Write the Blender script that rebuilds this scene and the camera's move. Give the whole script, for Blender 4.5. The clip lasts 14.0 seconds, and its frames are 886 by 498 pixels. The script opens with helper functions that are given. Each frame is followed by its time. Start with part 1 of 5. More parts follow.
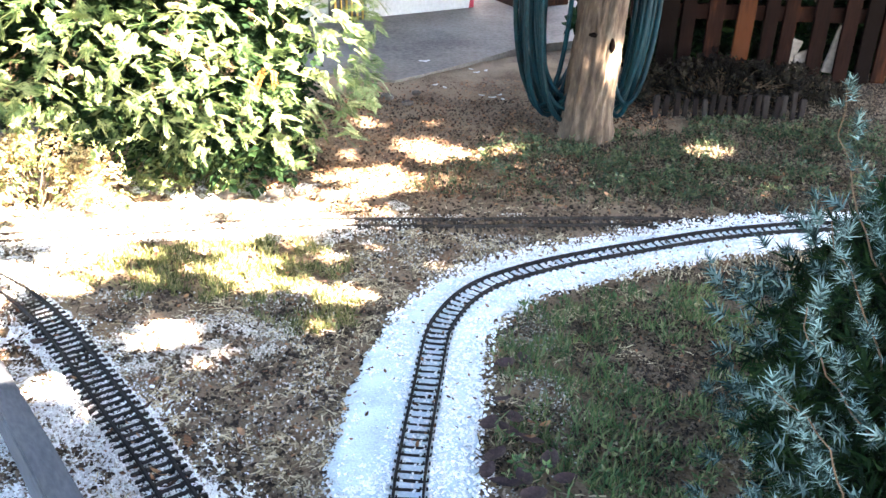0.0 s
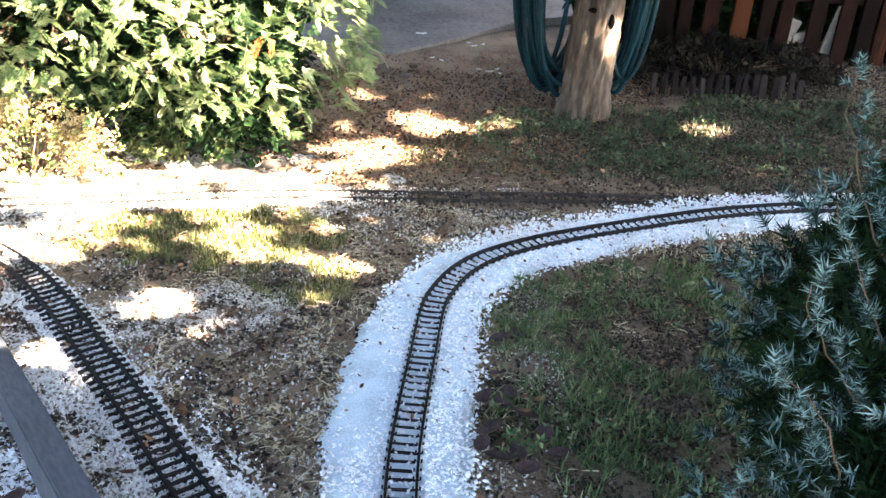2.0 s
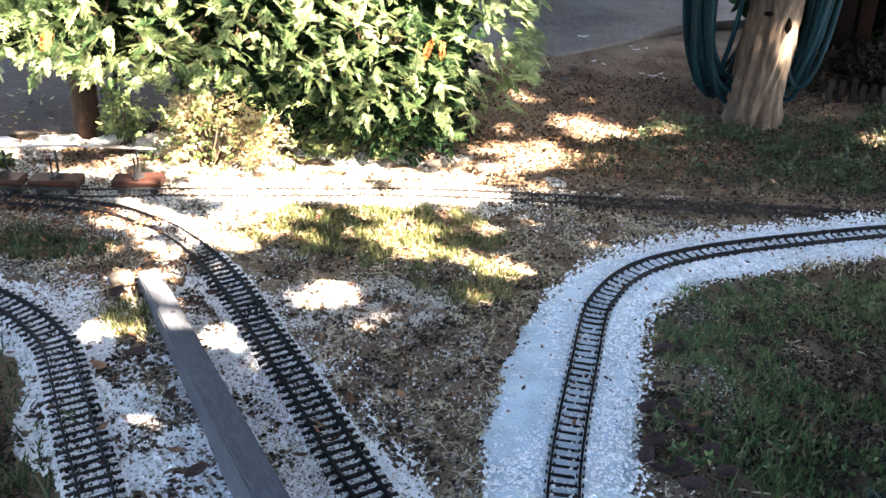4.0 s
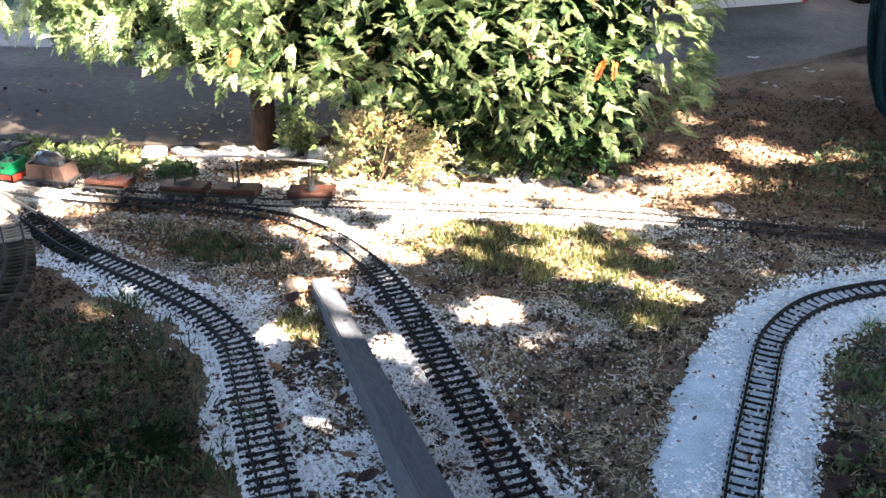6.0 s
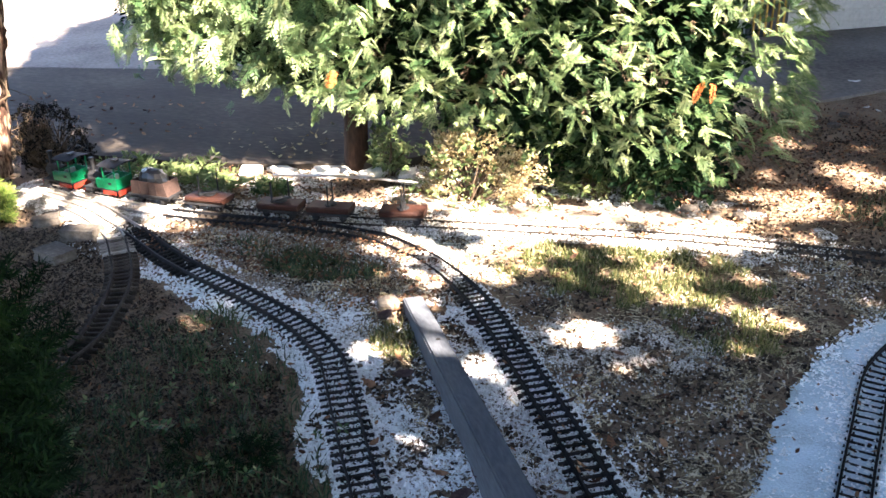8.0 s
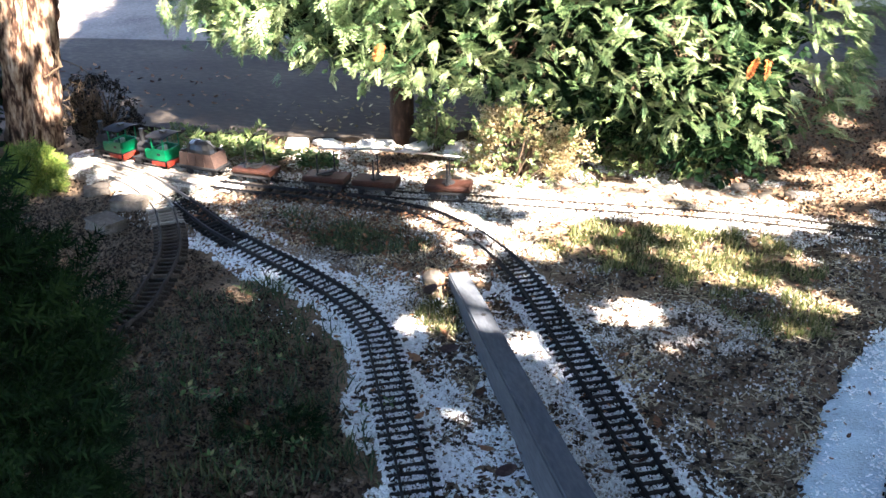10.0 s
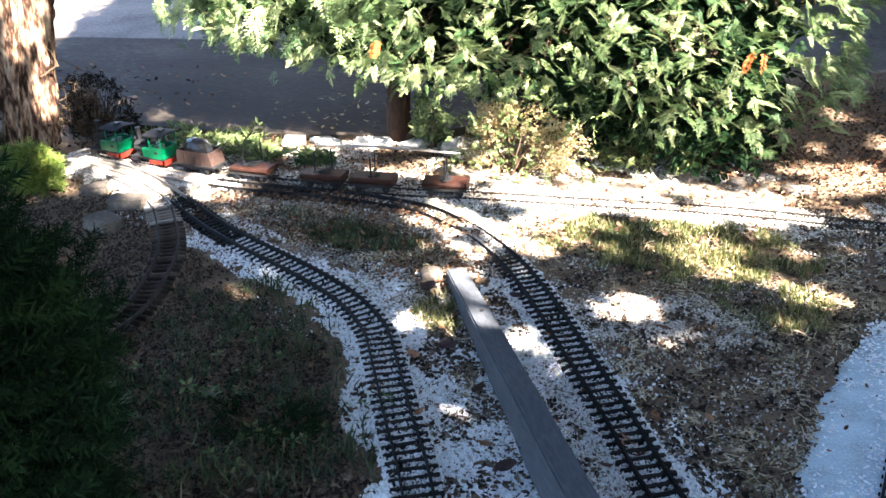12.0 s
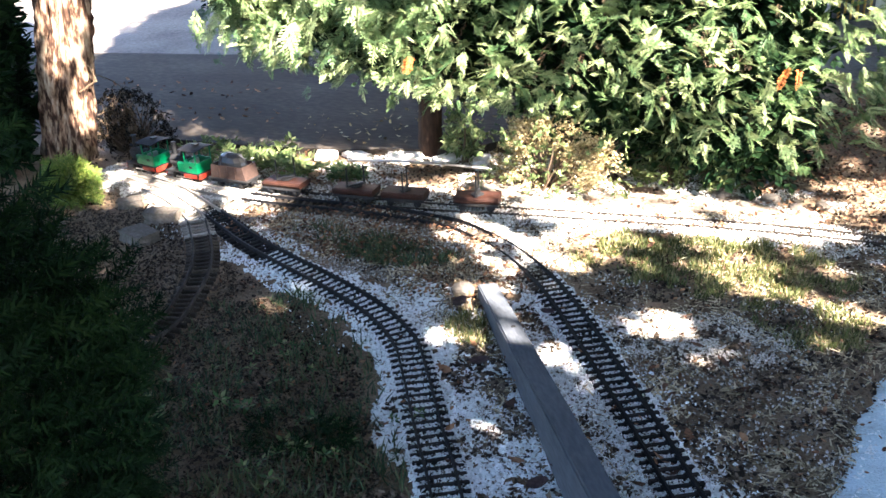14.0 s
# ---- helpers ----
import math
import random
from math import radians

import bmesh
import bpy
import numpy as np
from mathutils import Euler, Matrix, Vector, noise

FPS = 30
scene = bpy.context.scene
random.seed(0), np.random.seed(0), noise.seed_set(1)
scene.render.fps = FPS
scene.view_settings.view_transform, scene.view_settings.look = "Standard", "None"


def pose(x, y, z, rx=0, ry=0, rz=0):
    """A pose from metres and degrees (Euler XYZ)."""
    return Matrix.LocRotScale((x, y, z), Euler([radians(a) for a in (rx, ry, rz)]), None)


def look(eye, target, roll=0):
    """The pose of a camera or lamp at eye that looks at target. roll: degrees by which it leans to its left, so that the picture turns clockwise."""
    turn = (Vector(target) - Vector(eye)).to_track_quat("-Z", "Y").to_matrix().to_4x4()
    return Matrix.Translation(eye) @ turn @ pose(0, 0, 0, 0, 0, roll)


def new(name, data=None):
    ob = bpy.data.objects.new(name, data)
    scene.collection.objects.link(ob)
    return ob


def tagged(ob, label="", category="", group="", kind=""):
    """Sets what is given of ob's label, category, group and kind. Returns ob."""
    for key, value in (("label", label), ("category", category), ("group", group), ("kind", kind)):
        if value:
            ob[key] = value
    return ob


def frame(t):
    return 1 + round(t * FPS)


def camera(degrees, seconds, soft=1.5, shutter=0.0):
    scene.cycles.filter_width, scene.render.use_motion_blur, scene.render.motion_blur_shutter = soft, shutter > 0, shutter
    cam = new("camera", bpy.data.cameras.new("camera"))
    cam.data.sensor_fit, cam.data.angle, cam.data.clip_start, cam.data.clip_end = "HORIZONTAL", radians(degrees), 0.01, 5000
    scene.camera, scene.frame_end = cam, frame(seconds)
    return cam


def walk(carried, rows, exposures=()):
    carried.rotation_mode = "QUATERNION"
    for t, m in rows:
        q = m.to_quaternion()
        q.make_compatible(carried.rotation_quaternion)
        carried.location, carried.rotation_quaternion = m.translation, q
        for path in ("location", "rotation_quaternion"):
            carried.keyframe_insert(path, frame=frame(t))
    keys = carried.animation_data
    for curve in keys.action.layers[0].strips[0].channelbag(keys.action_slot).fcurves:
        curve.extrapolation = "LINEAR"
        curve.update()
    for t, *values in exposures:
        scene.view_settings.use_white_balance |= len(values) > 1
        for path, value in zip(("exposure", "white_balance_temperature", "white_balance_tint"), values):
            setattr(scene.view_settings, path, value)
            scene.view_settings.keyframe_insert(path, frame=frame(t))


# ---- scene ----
# ---------------------------------------------------------------- camera
cam = camera(53.3, 14.0, soft=1.5)
PATH = [
    (0, (-0.014, 0.062, 0.936), (0.011, 1.88, 0.103), 1.9),
    (0.5, (-0.016, 0.064, 0.933), (0.056, 1.882, 0.101), 2.7),
    (1, (-0.023, 0.066, 0.931), (0.054, 1.871, 0.075), 3.0),
    (1.5, (-0.025, 0.068, 0.931), (0.058, 1.86, 0.048), 3.2),
    (2, (-0.027, 0.065, 0.931), (0.022, 1.858, 0.048), 3.3),
    (2.5, (-0.051, 0.06, 0.935), (-0.097, 1.858, 0.059), 2.8),
    (2.7, (-0.06, 0.062, 0.936), (-0.16, 1.858, 0.062), 2.7),
    (5, (-0.1, 0.055, 0.926), (-0.462, 1.804, 0.026), 0.9),
    (5.5, (-0.124, 0.052, 0.928), (-0.594, 1.783, 0.045), 0.8),
    (6, (-0.135, 0.041, 0.933), (-0.708, 1.755, 0.076), -0.4),
    (6.5, (-0.14, 0.038, 0.935), (-0.767, 1.734, 0.082), -1.1),
    (7, (-0.144, 0.033, 0.932), (-0.818, 1.723, 0.1), -1.4),
    (7.5, (-0.152, 0.03, 0.932), (-0.854, 1.717, 0.119), -1.2),
    (8, (-0.162, 0.025, 0.931), (-0.908, 1.696, 0.123), -1.5),
    (8.5, (-0.171, 0.022, 0.934), (-0.942, 1.673, 0.11), -1.6),
    (11, (-0.179, 0.024, 0.928), (-1.007, 1.628, 0.066), -1.8),
    (11.5, (-0.177, 0.021, 0.928), (-0.994, 1.63, 0.064), -1.8),
    (12, (-0.177, 0.019, 0.931), (-0.988, 1.63, 0.067), -2.1),
    (12.5, (-0.178, 0.019, 0.936), (-0.987, 1.632, 0.074), -2.0),
    (13, (-0.177, 0.021, 0.932), (-1.0, 1.629, 0.073), -2.6),
    (13.5, (-0.181, 0.021, 0.93), (-1.017, 1.611, 0.052), -2.4),
    (14, (-0.181, 0.015, 0.936), (-1.056, 1.609, 0.102), -2.6),
]
EXPOSURES = [(0, 5.62, 6350, 17), (2.5, 4.86, 6300, 17), (5, 4.40, 6100, 17), (7.5, 3.90, 5850, 17), (11, 3.89, 5550, 14), (14, 3.93, 5550, 14)]
walk(cam, [(t, look(eye, target, roll)) for t, eye, target, roll in PATH], EXPOSURES)

# ---------------------------------------------------------------- light
SUN = Vector((0.80, -0.42, 0.76)).normalized()
world = bpy.data.worlds.new("sky")
scene.world = world
world.use_nodes = True
sky = world.node_tree.nodes.new("ShaderNodeTexSky")
sky.sky_type, sky.sun_disc = "NISHITA", False
sky.sun_elevation = math.asin(SUN.z)
sky.sun_rotation = math.atan2(SUN.x, SUN.y)
background = world.node_tree.nodes["Background"]
background.inputs["Strength"].default_value = 0.068
world.node_tree.links.new(sky.outputs[0], background.inputs["Color"])
sun = new("sun", bpy.data.lights.new("sun", "SUN"))
sun.data.energy, sun.data.angle, sun.data.color = 5.0, radians(0.53), (1.0, 0.83, 0.62)
sun.matrix_world = look(SUN * 20, (0, 0, 0))


# ---------------------------------------------------------------- materials
def material(name, colours, scale=20.0, fine=150.0, rough=0.85, bump=0.3, island=0.0, shine=None, metal=0.0, object_random=0.0, stretch=(1, 1, 1), spread=(0.3, 0.7), through_light=0.0):
    """A surface mixed from two or more colours by coarse and fine noise, with relief; island and object_random: how far single pieces differ in value."""
    m = bpy.data.materials.new(name)
    m.use_nodes = True
    nodes, links = m.node_tree.nodes, m.node_tree.links
    bsdf = nodes["Principled BSDF"]
    coord, mapping = nodes.new("ShaderNodeTexCoord"), nodes.new("ShaderNodeMapping")
    mapping.inputs["Scale"].default_value = stretch
    links.new(coord.outputs["Object"], mapping.inputs[0])
    coarse, grain = nodes.new("ShaderNodeTexNoise"), nodes.new("ShaderNodeTexNoise")
    coarse.inputs["Scale"].default_value, coarse.inputs["Detail"].default_value = scale, 6
    grain.inputs["Scale"].default_value, grain.inputs["Detail"].default_value = fine, 4
    mix = nodes.new("ShaderNodeMath")
    mix.operation = "MULTIPLY_ADD"
    mix.inputs[1].default_value = 0.45
    half = nodes.new("ShaderNodeMath")
    half.operation = "MULTIPLY"
    half.inputs[1].default_value = 0.55
    for n in (coarse, grain):
        links.new(mapping.outputs[0], n.inputs["Vector"])
    links.new(coarse.outputs[0], half.inputs[0])
    links.new(grain.outputs[0], mix.inputs[0])
    links.new(half.outputs[0], mix.inputs[2])
    ramp = nodes.new("ShaderNodeValToRGB")
    low, high = spread
    while len(ramp.color_ramp.elements) < len(colours):
        ramp.color_ramp.elements.new(0.5)
    for i, c in enumerate(colours):
        ramp.color_ramp.elements[i].position = low + (high - low) * i / (len(colours) - 1)
        ramp.color_ramp.elements[i].color = (*c, 1)
    out = ramp.outputs[0]
    value = mix.outputs[0]
    if island or object_random:
        source = nodes.new("ShaderNodeNewGeometry" if island else "ShaderNodeObjectInfo")
        shift = nodes.new("ShaderNodeMath")
        shift.operation = "MULTIPLY_ADD"
        amount = island or object_random
        shift.inputs[1].default_value = amount
        links.new(source.outputs["Random Per Island" if island else "Random"], shift.inputs[0])
        lowered = nodes.new("ShaderNodeMath")
        lowered.inputs[1].default_value = -amount / 2
        links.new(value, lowered.inputs[0])
        links.new(lowered.outputs[0], shift.inputs[2])
        value = shift.outputs[0]
    links.new(value, ramp.inputs[0])
    links.new(out, bsdf.inputs["Base Color"])
    bsdf.inputs["Roughness"].default_value = rough
    bsdf.inputs["Specular IOR Level"].default_value = shine if shine is not None else 0.18 if rough >= 0.75 else 0.4
    bsdf.inputs["Metallic"].default_value = metal
    if bump:
        relief = nodes.new("ShaderNodeBump")
        relief.inputs["Strength"].default_value, relief.inputs["Distance"].default_value = bump, 0.004
        links.new(mix.outputs[0], relief.inputs["Height"])
        links.new(relief.outputs[0], bsdf.inputs["Normal"])
    if through_light:
        leaf = nodes.new("ShaderNodeBsdfTranslucent")
        links.new(out, leaf.inputs["Color"])
        blend = nodes.new("ShaderNodeMixShader")
        blend.inputs[0].default_value = through_light
        links.new(bsdf.outputs[0], blend.inputs[1])
        links.new(leaf.outputs[0], blend.inputs[2])
        links.new(blend.outputs[0], nodes["Material Output"].inputs["Surface"])
    return m


SOIL = material("soil", [(0.058, 0.036, 0.023), (0.14, 0.095, 0.060), (0.26, 0.19, 0.125), (0.17, 0.118, 0.077)], 7, 170, 0.95, 0.8)
CHIPS = material("white_chips", [(0.64, 0.65, 0.64), (0.83, 0.84, 0.835), (0.89, 0.90, 0.895)], 40, 300, 0.8, 0.3, island=0.5)
BED = material("white_bed", [(0.38, 0.44, 0.46), (0.60, 0.69, 0.73), (0.74, 0.82, 0.86)], 18, 240, 0.9, 1.0)
PLASTIC = material("sleeper_plastic", [(0.007, 0.007, 0.008), (0.014, 0.0135, 0.0135), (0.032, 0.028, 0.025)], 60, 400, 0.75, 0.2, object_random=0.3)
OLD_PLASTIC = material("dusty_sleeper", [(0.022, 0.018, 0.014), (0.055, 0.044, 0.034), (0.14, 0.115, 0.09)], 30, 300, 0.85, 0.3, object_random=0.4)
# pale rail and sleeper colours: glare of full sun painted in, with dust
SUNLIT_RAIL = material("sunlit_rail", [(0.14, 0.125, 0.105), (0.28, 0.255, 0.22), (0.42, 0.39, 0.345)], 30, 260, 0.75, 0.1)
SUNLIT_PLASTIC = material("sunlit_sleeper", [(0.16, 0.14, 0.115), (0.34, 0.30, 0.25), (0.52, 0.48, 0.42)], 30, 300, 0.85, 0.3, object_random=0.4)
RAIL = material("weathered_rail", [(0.005, 0.005, 0.006), (0.009, 0.009, 0.010), (0.020, 0.019, 0.019)], 30, 260, 0.6, 0.1, shine=0.15)
OLD_RAIL = material("dusty_rail", [(0.014, 0.012, 0.010), (0.034, 0.029, 0.025), (0.085, 0.072, 0.06)], 30, 260, 0.8, 0.1, shine=0.1)
TIMBER = material("grey_timber", [(0.047, 0.052, 0.062), (0.084, 0.092, 0.106), (0.128, 0.136, 0.152)], 9, 160, 0.75, 0.12, stretch=(0.25, 1, 1))
CONCRETE = material("concrete", [(0.075, 0.064, 0.053), (0.16, 0.14, 0.12), (0.24, 0.215, 0.185)], 3.5, 60, 0.9, 0.4)
# darker than the other bark: the trunk's deep shadow is put into it
YEW_BARK = material("yew_bark", [(0.012, 0.007, 0.005), (0.035, 0.020, 0.013), (0.075, 0.045, 0.03)], 14, 90, 0.95, 1.0, stretch=(1, 1, 0.25))
# darker copy of the concrete, with the shade beside the yew put into it
SHADED_CONCRETE = material("shaded_concrete", [(0.015, 0.012, 0.009), (0.037, 0.030, 0.023), (0.078, 0.065, 0.051)], 3.0, 50, 0.9, 0.4, stretch=(0.6, 1.4, 1))
BARK = material("bark", [(0.028, 0.020, 0.015), (0.085, 0.063, 0.045), (0.19, 0.15, 0.11)], 14, 90, 0.95, 1.0, stretch=(1, 1, 0.25))
RED_BARK = material("red_bark", [(0.012, 0.007, 0.005), (0.06, 0.032, 0.020), (0.27, 0.185, 0.12), (0.42, 0.33, 0.24)], 30, 90, 0.95, 1.0, stretch=(1, 1, 0.3), spread=(0.36, 0.64))
TWIG = material("twig", [(0.05, 0.035, 0.022), (0.13, 0.09, 0.055)], 30, 200, 0.9, 0.4)
YEW_LEAF = material("yew_leaf", [(0.042, 0.084, 0.030), (0.135, 0.192, 0.072), (0.34, 0.39, 0.19)], 9, 60, 0.55, 0.0, island=0.42, shine=0.28, through_light=0.28)
JUNIPER_LEAF = material("juniper_leaf", [(0.006, 0.020, 0.016), (0.028, 0.064, 0.058), (0.17, 0.265, 0.255)], 8, 80, 0.6, 0.0, island=0.6, shine=0.2, through_light=0.15)
# near-black green: shade in and under the bushes is put into the colour
SHADED_LEAF = material("shaded_leaf", [(0.003, 0.009, 0.004), (0.007, 0.020, 0.007), (0.016, 0.034, 0.010)], 8, 80, 0.7, 0.0, shine=0.08, island=0.4, through_light=0.2)
BRIGHT_LEAF = material("bright_leaf", [(0.06, 0.11, 0.015), (0.13, 0.19, 0.03), (0.24, 0.28, 0.06)], 8, 80, 0.5, 0.0, island=0.5, through_light=0.3)
PALE_LEAF = material("pale_leaf", [(0.17, 0.12, 0.05), (0.34, 0.27, 0.12), (0.50, 0.42, 0.25)], 8, 80, 0.7, 0.0, island=0.6, through_light=0.2)
# brush leaf made almost black to stand for the shade it grows in
SHADED_BRUSH = material("shaded_brush", [(0.004, 0.0035, 0.003), (0.010, 0.008, 0.006), (0.026, 0.022, 0.015)], 8, 80, 0.8, 0.0, island=0.5, shine=0.05)
ORANGE_LEAF = material("orange_leaf", [(0.30, 0.09, 0.02), (0.50, 0.17, 0.03)], 20, 80, 0.7, 0.0, island=0.5, through_light=0.2)
FERN_LEAF = material("fern_leaf", [(0.05, 0.085, 0.025), (0.12, 0.16, 0.05), (0.22, 0.25, 0.10)], 8, 80, 0.6, 0.0, island=0.4, through_light=0.25)
CANOPY_LEAF = material("canopy_leaf", [(0.03, 0.06, 0.015), (0.07, 0.11, 0.03)], 4, 40, 0.5, 0.0, island=0.4)
GRASS = material("grass_blade", [(0.026, 0.066, 0.018), (0.075, 0.135, 0.042), (0.20, 0.21, 0.09)], 4, 60, 0.6, 0.0, island=0.5, through_light=0.25)
# darker copy of the grass green, shade put into the colour
SHADED_GREEN = material("shaded_green", [(0.012, 0.030, 0.010), (0.036, 0.066, 0.022), (0.11, 0.125, 0.055)], 4, 60, 0.6, 0.0, island=0.5, through_light=0.2)
YELLOW_GRASS = material("yellow_grass_blade", [(0.050, 0.066, 0.018), (0.115, 0.132, 0.036), (0.27, 0.245, 0.11)], 4, 60, 0.6, 0.0, island=0.6, through_light=0.3)
STRAW = material("straw", [(0.10, 0.075, 0.045), (0.32, 0.25, 0.15), (0.60, 0.50, 0.33)], 5, 60, 0.85, 0.0, island=0.7)
DEAD_LEAF = material("dead_leaf", [(0.05, 0.025, 0.015), (0.14, 0.068, 0.035), (0.29, 0.16, 0.085)], 10, 90, 0.8, 0.2, island=0.6)
HOSE = material("hose_rubber", [(0.0, 0.006, 0.009), (0.0, 0.014, 0.019), (0.001, 0.032, 0.04)], 12, 90, 0.6, 0.05, shine=0.15)
# fence and stub wood lowered to near black, tree shade included in the colour
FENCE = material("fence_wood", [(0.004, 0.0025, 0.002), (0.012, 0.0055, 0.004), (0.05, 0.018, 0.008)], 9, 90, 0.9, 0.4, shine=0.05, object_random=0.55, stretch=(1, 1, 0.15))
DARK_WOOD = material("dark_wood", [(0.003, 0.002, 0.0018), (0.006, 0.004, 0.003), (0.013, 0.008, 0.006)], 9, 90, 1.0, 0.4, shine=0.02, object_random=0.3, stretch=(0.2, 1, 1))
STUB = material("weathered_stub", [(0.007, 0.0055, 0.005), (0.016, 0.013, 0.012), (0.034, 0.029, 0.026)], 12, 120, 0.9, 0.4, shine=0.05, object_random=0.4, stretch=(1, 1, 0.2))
WALL = material("wall_paint", [(0.52, 0.52, 0.50), (0.66, 0.66, 0.64), (0.76, 0.76, 0.74)], 2, 60, 0.8, 0.15)
WHITE_STONE = material("white_stone", [(0.40, 0.38, 0.34), (0.60, 0.58, 0.54), (0.72, 0.70, 0.66)], 12, 120, 0.9, 0.7)
STONE = material("rough_stone", [(0.05, 0.042, 0.034), (0.10, 0.086, 0.07), (0.18, 0.155, 0.125)], 12, 120, 0.9, 0.7)
GREEN_PAINT = material("green_paint", [(0.0, 0.06, 0.022), (0.002, 0.11, 0.04), (0.010, 0.16, 0.06)], 30, 200, 0.4, 0.05)
BLACK_PAINT = material("black_paint", [(0.008, 0.008, 0.009), (0.018, 0.018, 0.019), (0.04, 0.038, 0.036)], 40, 300, 0.62, 0.08, shine=0.2)
ROOF_PAINT = material("roof_paint", [(0.003, 0.003, 0.0035), (0.006, 0.006, 0.007), (0.014, 0.014, 0.015)], 40, 300, 0.7, 0.08, shine=0.1)
DULL_BROWN = material("dull_brown_paint", [(0.022, 0.013, 0.010), (0.045, 0.027, 0.021), (0.075, 0.048, 0.038)], 40, 300, 0.6, 0.1, shine=0.3)
RED_PAINT = material("red_paint", [(0.13, 0.011, 0.006), (0.21, 0.02, 0.009), (0.27, 0.04, 0.017)], 40, 300, 0.5, 0.05)
BROWN_PAINT = material("brown_paint", [(0.016, 0.006, 0.004), (0.032, 0.011, 0.006), (0.06, 0.023, 0.014)], 40, 300, 0.65, 0.15, shine=0.25)
STEEL = material("bright_steel", [(0.35, 0.34, 0.32), (0.55, 0.54, 0.52)], 60, 300, 0.35, 0.05, metal=0.8)
BRASS = material("brass", [(0.40, 0.24, 0.06), (0.60, 0.40, 0.12)], 60, 300, 0.35, 0.05, metal=0.9)
COAL = material("coal", [(0.002, 0.002, 0.0025), (0.004, 0.004, 0.0045), (0.010, 0.010, 0.011)], 60, 260, 0.32, 0.08, shine=0.5)
RED_CLOTH = material("red_plastic", [(0.40, 0.02, 0.04), (0.52, 0.04, 0.07)], 20, 100, 0.5, 0.05)


# ---------------------------------------------------------------- mesh tools
def mesh_object(name, verts, faces, mat, parent=None, label="", smooth=False):
    me = bpy.data.meshes.new(name)
    me.from_pydata([tuple(v) for v in verts], [], [tuple(f) for f in faces])
    me.materials.append(mat)
    if smooth:
        me.polygons.foreach_set("use_smooth", [True] * len(me.polygons))
    ob = new(name, me)
    ob.parent = parent
    return tagged(ob, label)


def part(name, bm, mat, parent, label="", smooth=False):
    me = bpy.data.meshes.new(name)
    bm.to_mesh(me)
    bm.free()
    me.materials.append(mat)
    if smooth:
        me.polygons.foreach_set("use_smooth", [True] * len(me.polygons))
    ob = new(name, me)
    ob.parent = parent
    return tagged(ob, label)


def box(size, at=(0, 0, 0), bevel=0.0, turn=None, bm=None):
    """A bevelled box of that size with its centre at that place."""
    piece = bmesh.new()
    bmesh.ops.create_cube(piece, size=1)
    bmesh.ops.scale(piece, vec=size, verts=piece.verts)
    if bevel:
        bmesh.ops.bevel(piece, geom=piece.edges[:], offset=bevel, segments=2, affect="EDGES")
    if turn:
        bmesh.ops.transform(piece, matrix=turn, verts=piece.verts)
    bmesh.ops.translate(piece, vec=at, verts=piece.verts)
    return join(bm, piece)


def drum(r1, r2, length, at=(0, 0, 0), axis="z", n=16, bevel=0.0, bm=None):
    piece = bmesh.new()
    bmesh.ops.create_cone(piece, cap_ends=True, segments=n, radius1=r1, radius2=r2, depth=length)
    if bevel:
        rim = [e for e in piece.edges if abs(e.verts[0].co.z - e.verts[1].co.z) < 1e-6]
        bmesh.ops.bevel(piece, geom=rim, offset=bevel, segments=2, affect="EDGES")
    if axis == "x":
        bmesh.ops.rotate(piece, cent=(0, 0, 0), matrix=Matrix.Rotation(radians(90), 3, "Y"), verts=piece.verts)
    if axis == "y":
        bmesh.ops.rotate(piece, cent=(0, 0, 0), matrix=Matrix.Rotation(radians(90), 3, "X"), verts=piece.verts)
    bmesh.ops.translate(piece, vec=at, verts=piece.verts)
    return join(bm, piece)


def join(bm, piece):
    if bm is None:
        return piece
    me = bpy.data.meshes.new("joined")
    piece.to_mesh(me)
    bm.from_mesh(me)
    bpy.data.meshes.remove(me)
    piece.free()
    return bm


def tube(points, radii, n=8, closed=False):
    """Vertices and faces of a round sweep along points, radii at each point or one for all."""
    p = np.array(points, float)
    r = np.full(len(p), radii) if np.isscalar(radii) else np.array(radii, float)
    tangent = np.gradient(p, axis=0)
    if closed:
        tangent = np.roll(p, -1, 0) - np.roll(p, 1, 0)
    tangent /= np.linalg.norm(tangent, axis=1)[:, None] + 1e-12
    side = np.cross(tangent, (0.137, 0.21, 0.97) if abs(tangent[:, 2]).max() < 0.95 else (0.95, 0.3, 0.05))
    side /= np.linalg.norm(side, axis=1)[:, None] + 1e-12
    up = np.cross(side, tangent)
    a = np.arange(n) * 2 * np.pi / n
    v = p[:, None] + r[:, None, None] * (np.cos(a)[None, :, None] * side[:, None] + np.sin(a)[None, :, None] * up[:, None])
    m = len(p)
    faces = [(i * n + k, i * n + (k + 1) % n, ((i + 1) % m) * n + (k + 1) % n, ((i + 1) % m) * n + k) for i in range(m if closed else m - 1) for k in range(n)]
    if not closed:
        faces += [tuple(range(n - 1, -1, -1)), tuple(range((m - 1) * n, m * n))]
    return v.reshape(-1, 3), faces


def tubes(list_of):
    verts, faces, base = [], [], 0
    for v, f in list_of:
        verts.append(v)
        faces += [tuple(i + base for i in g) for g in f]
        base += len(v)
    return np.concatenate(verts), faces


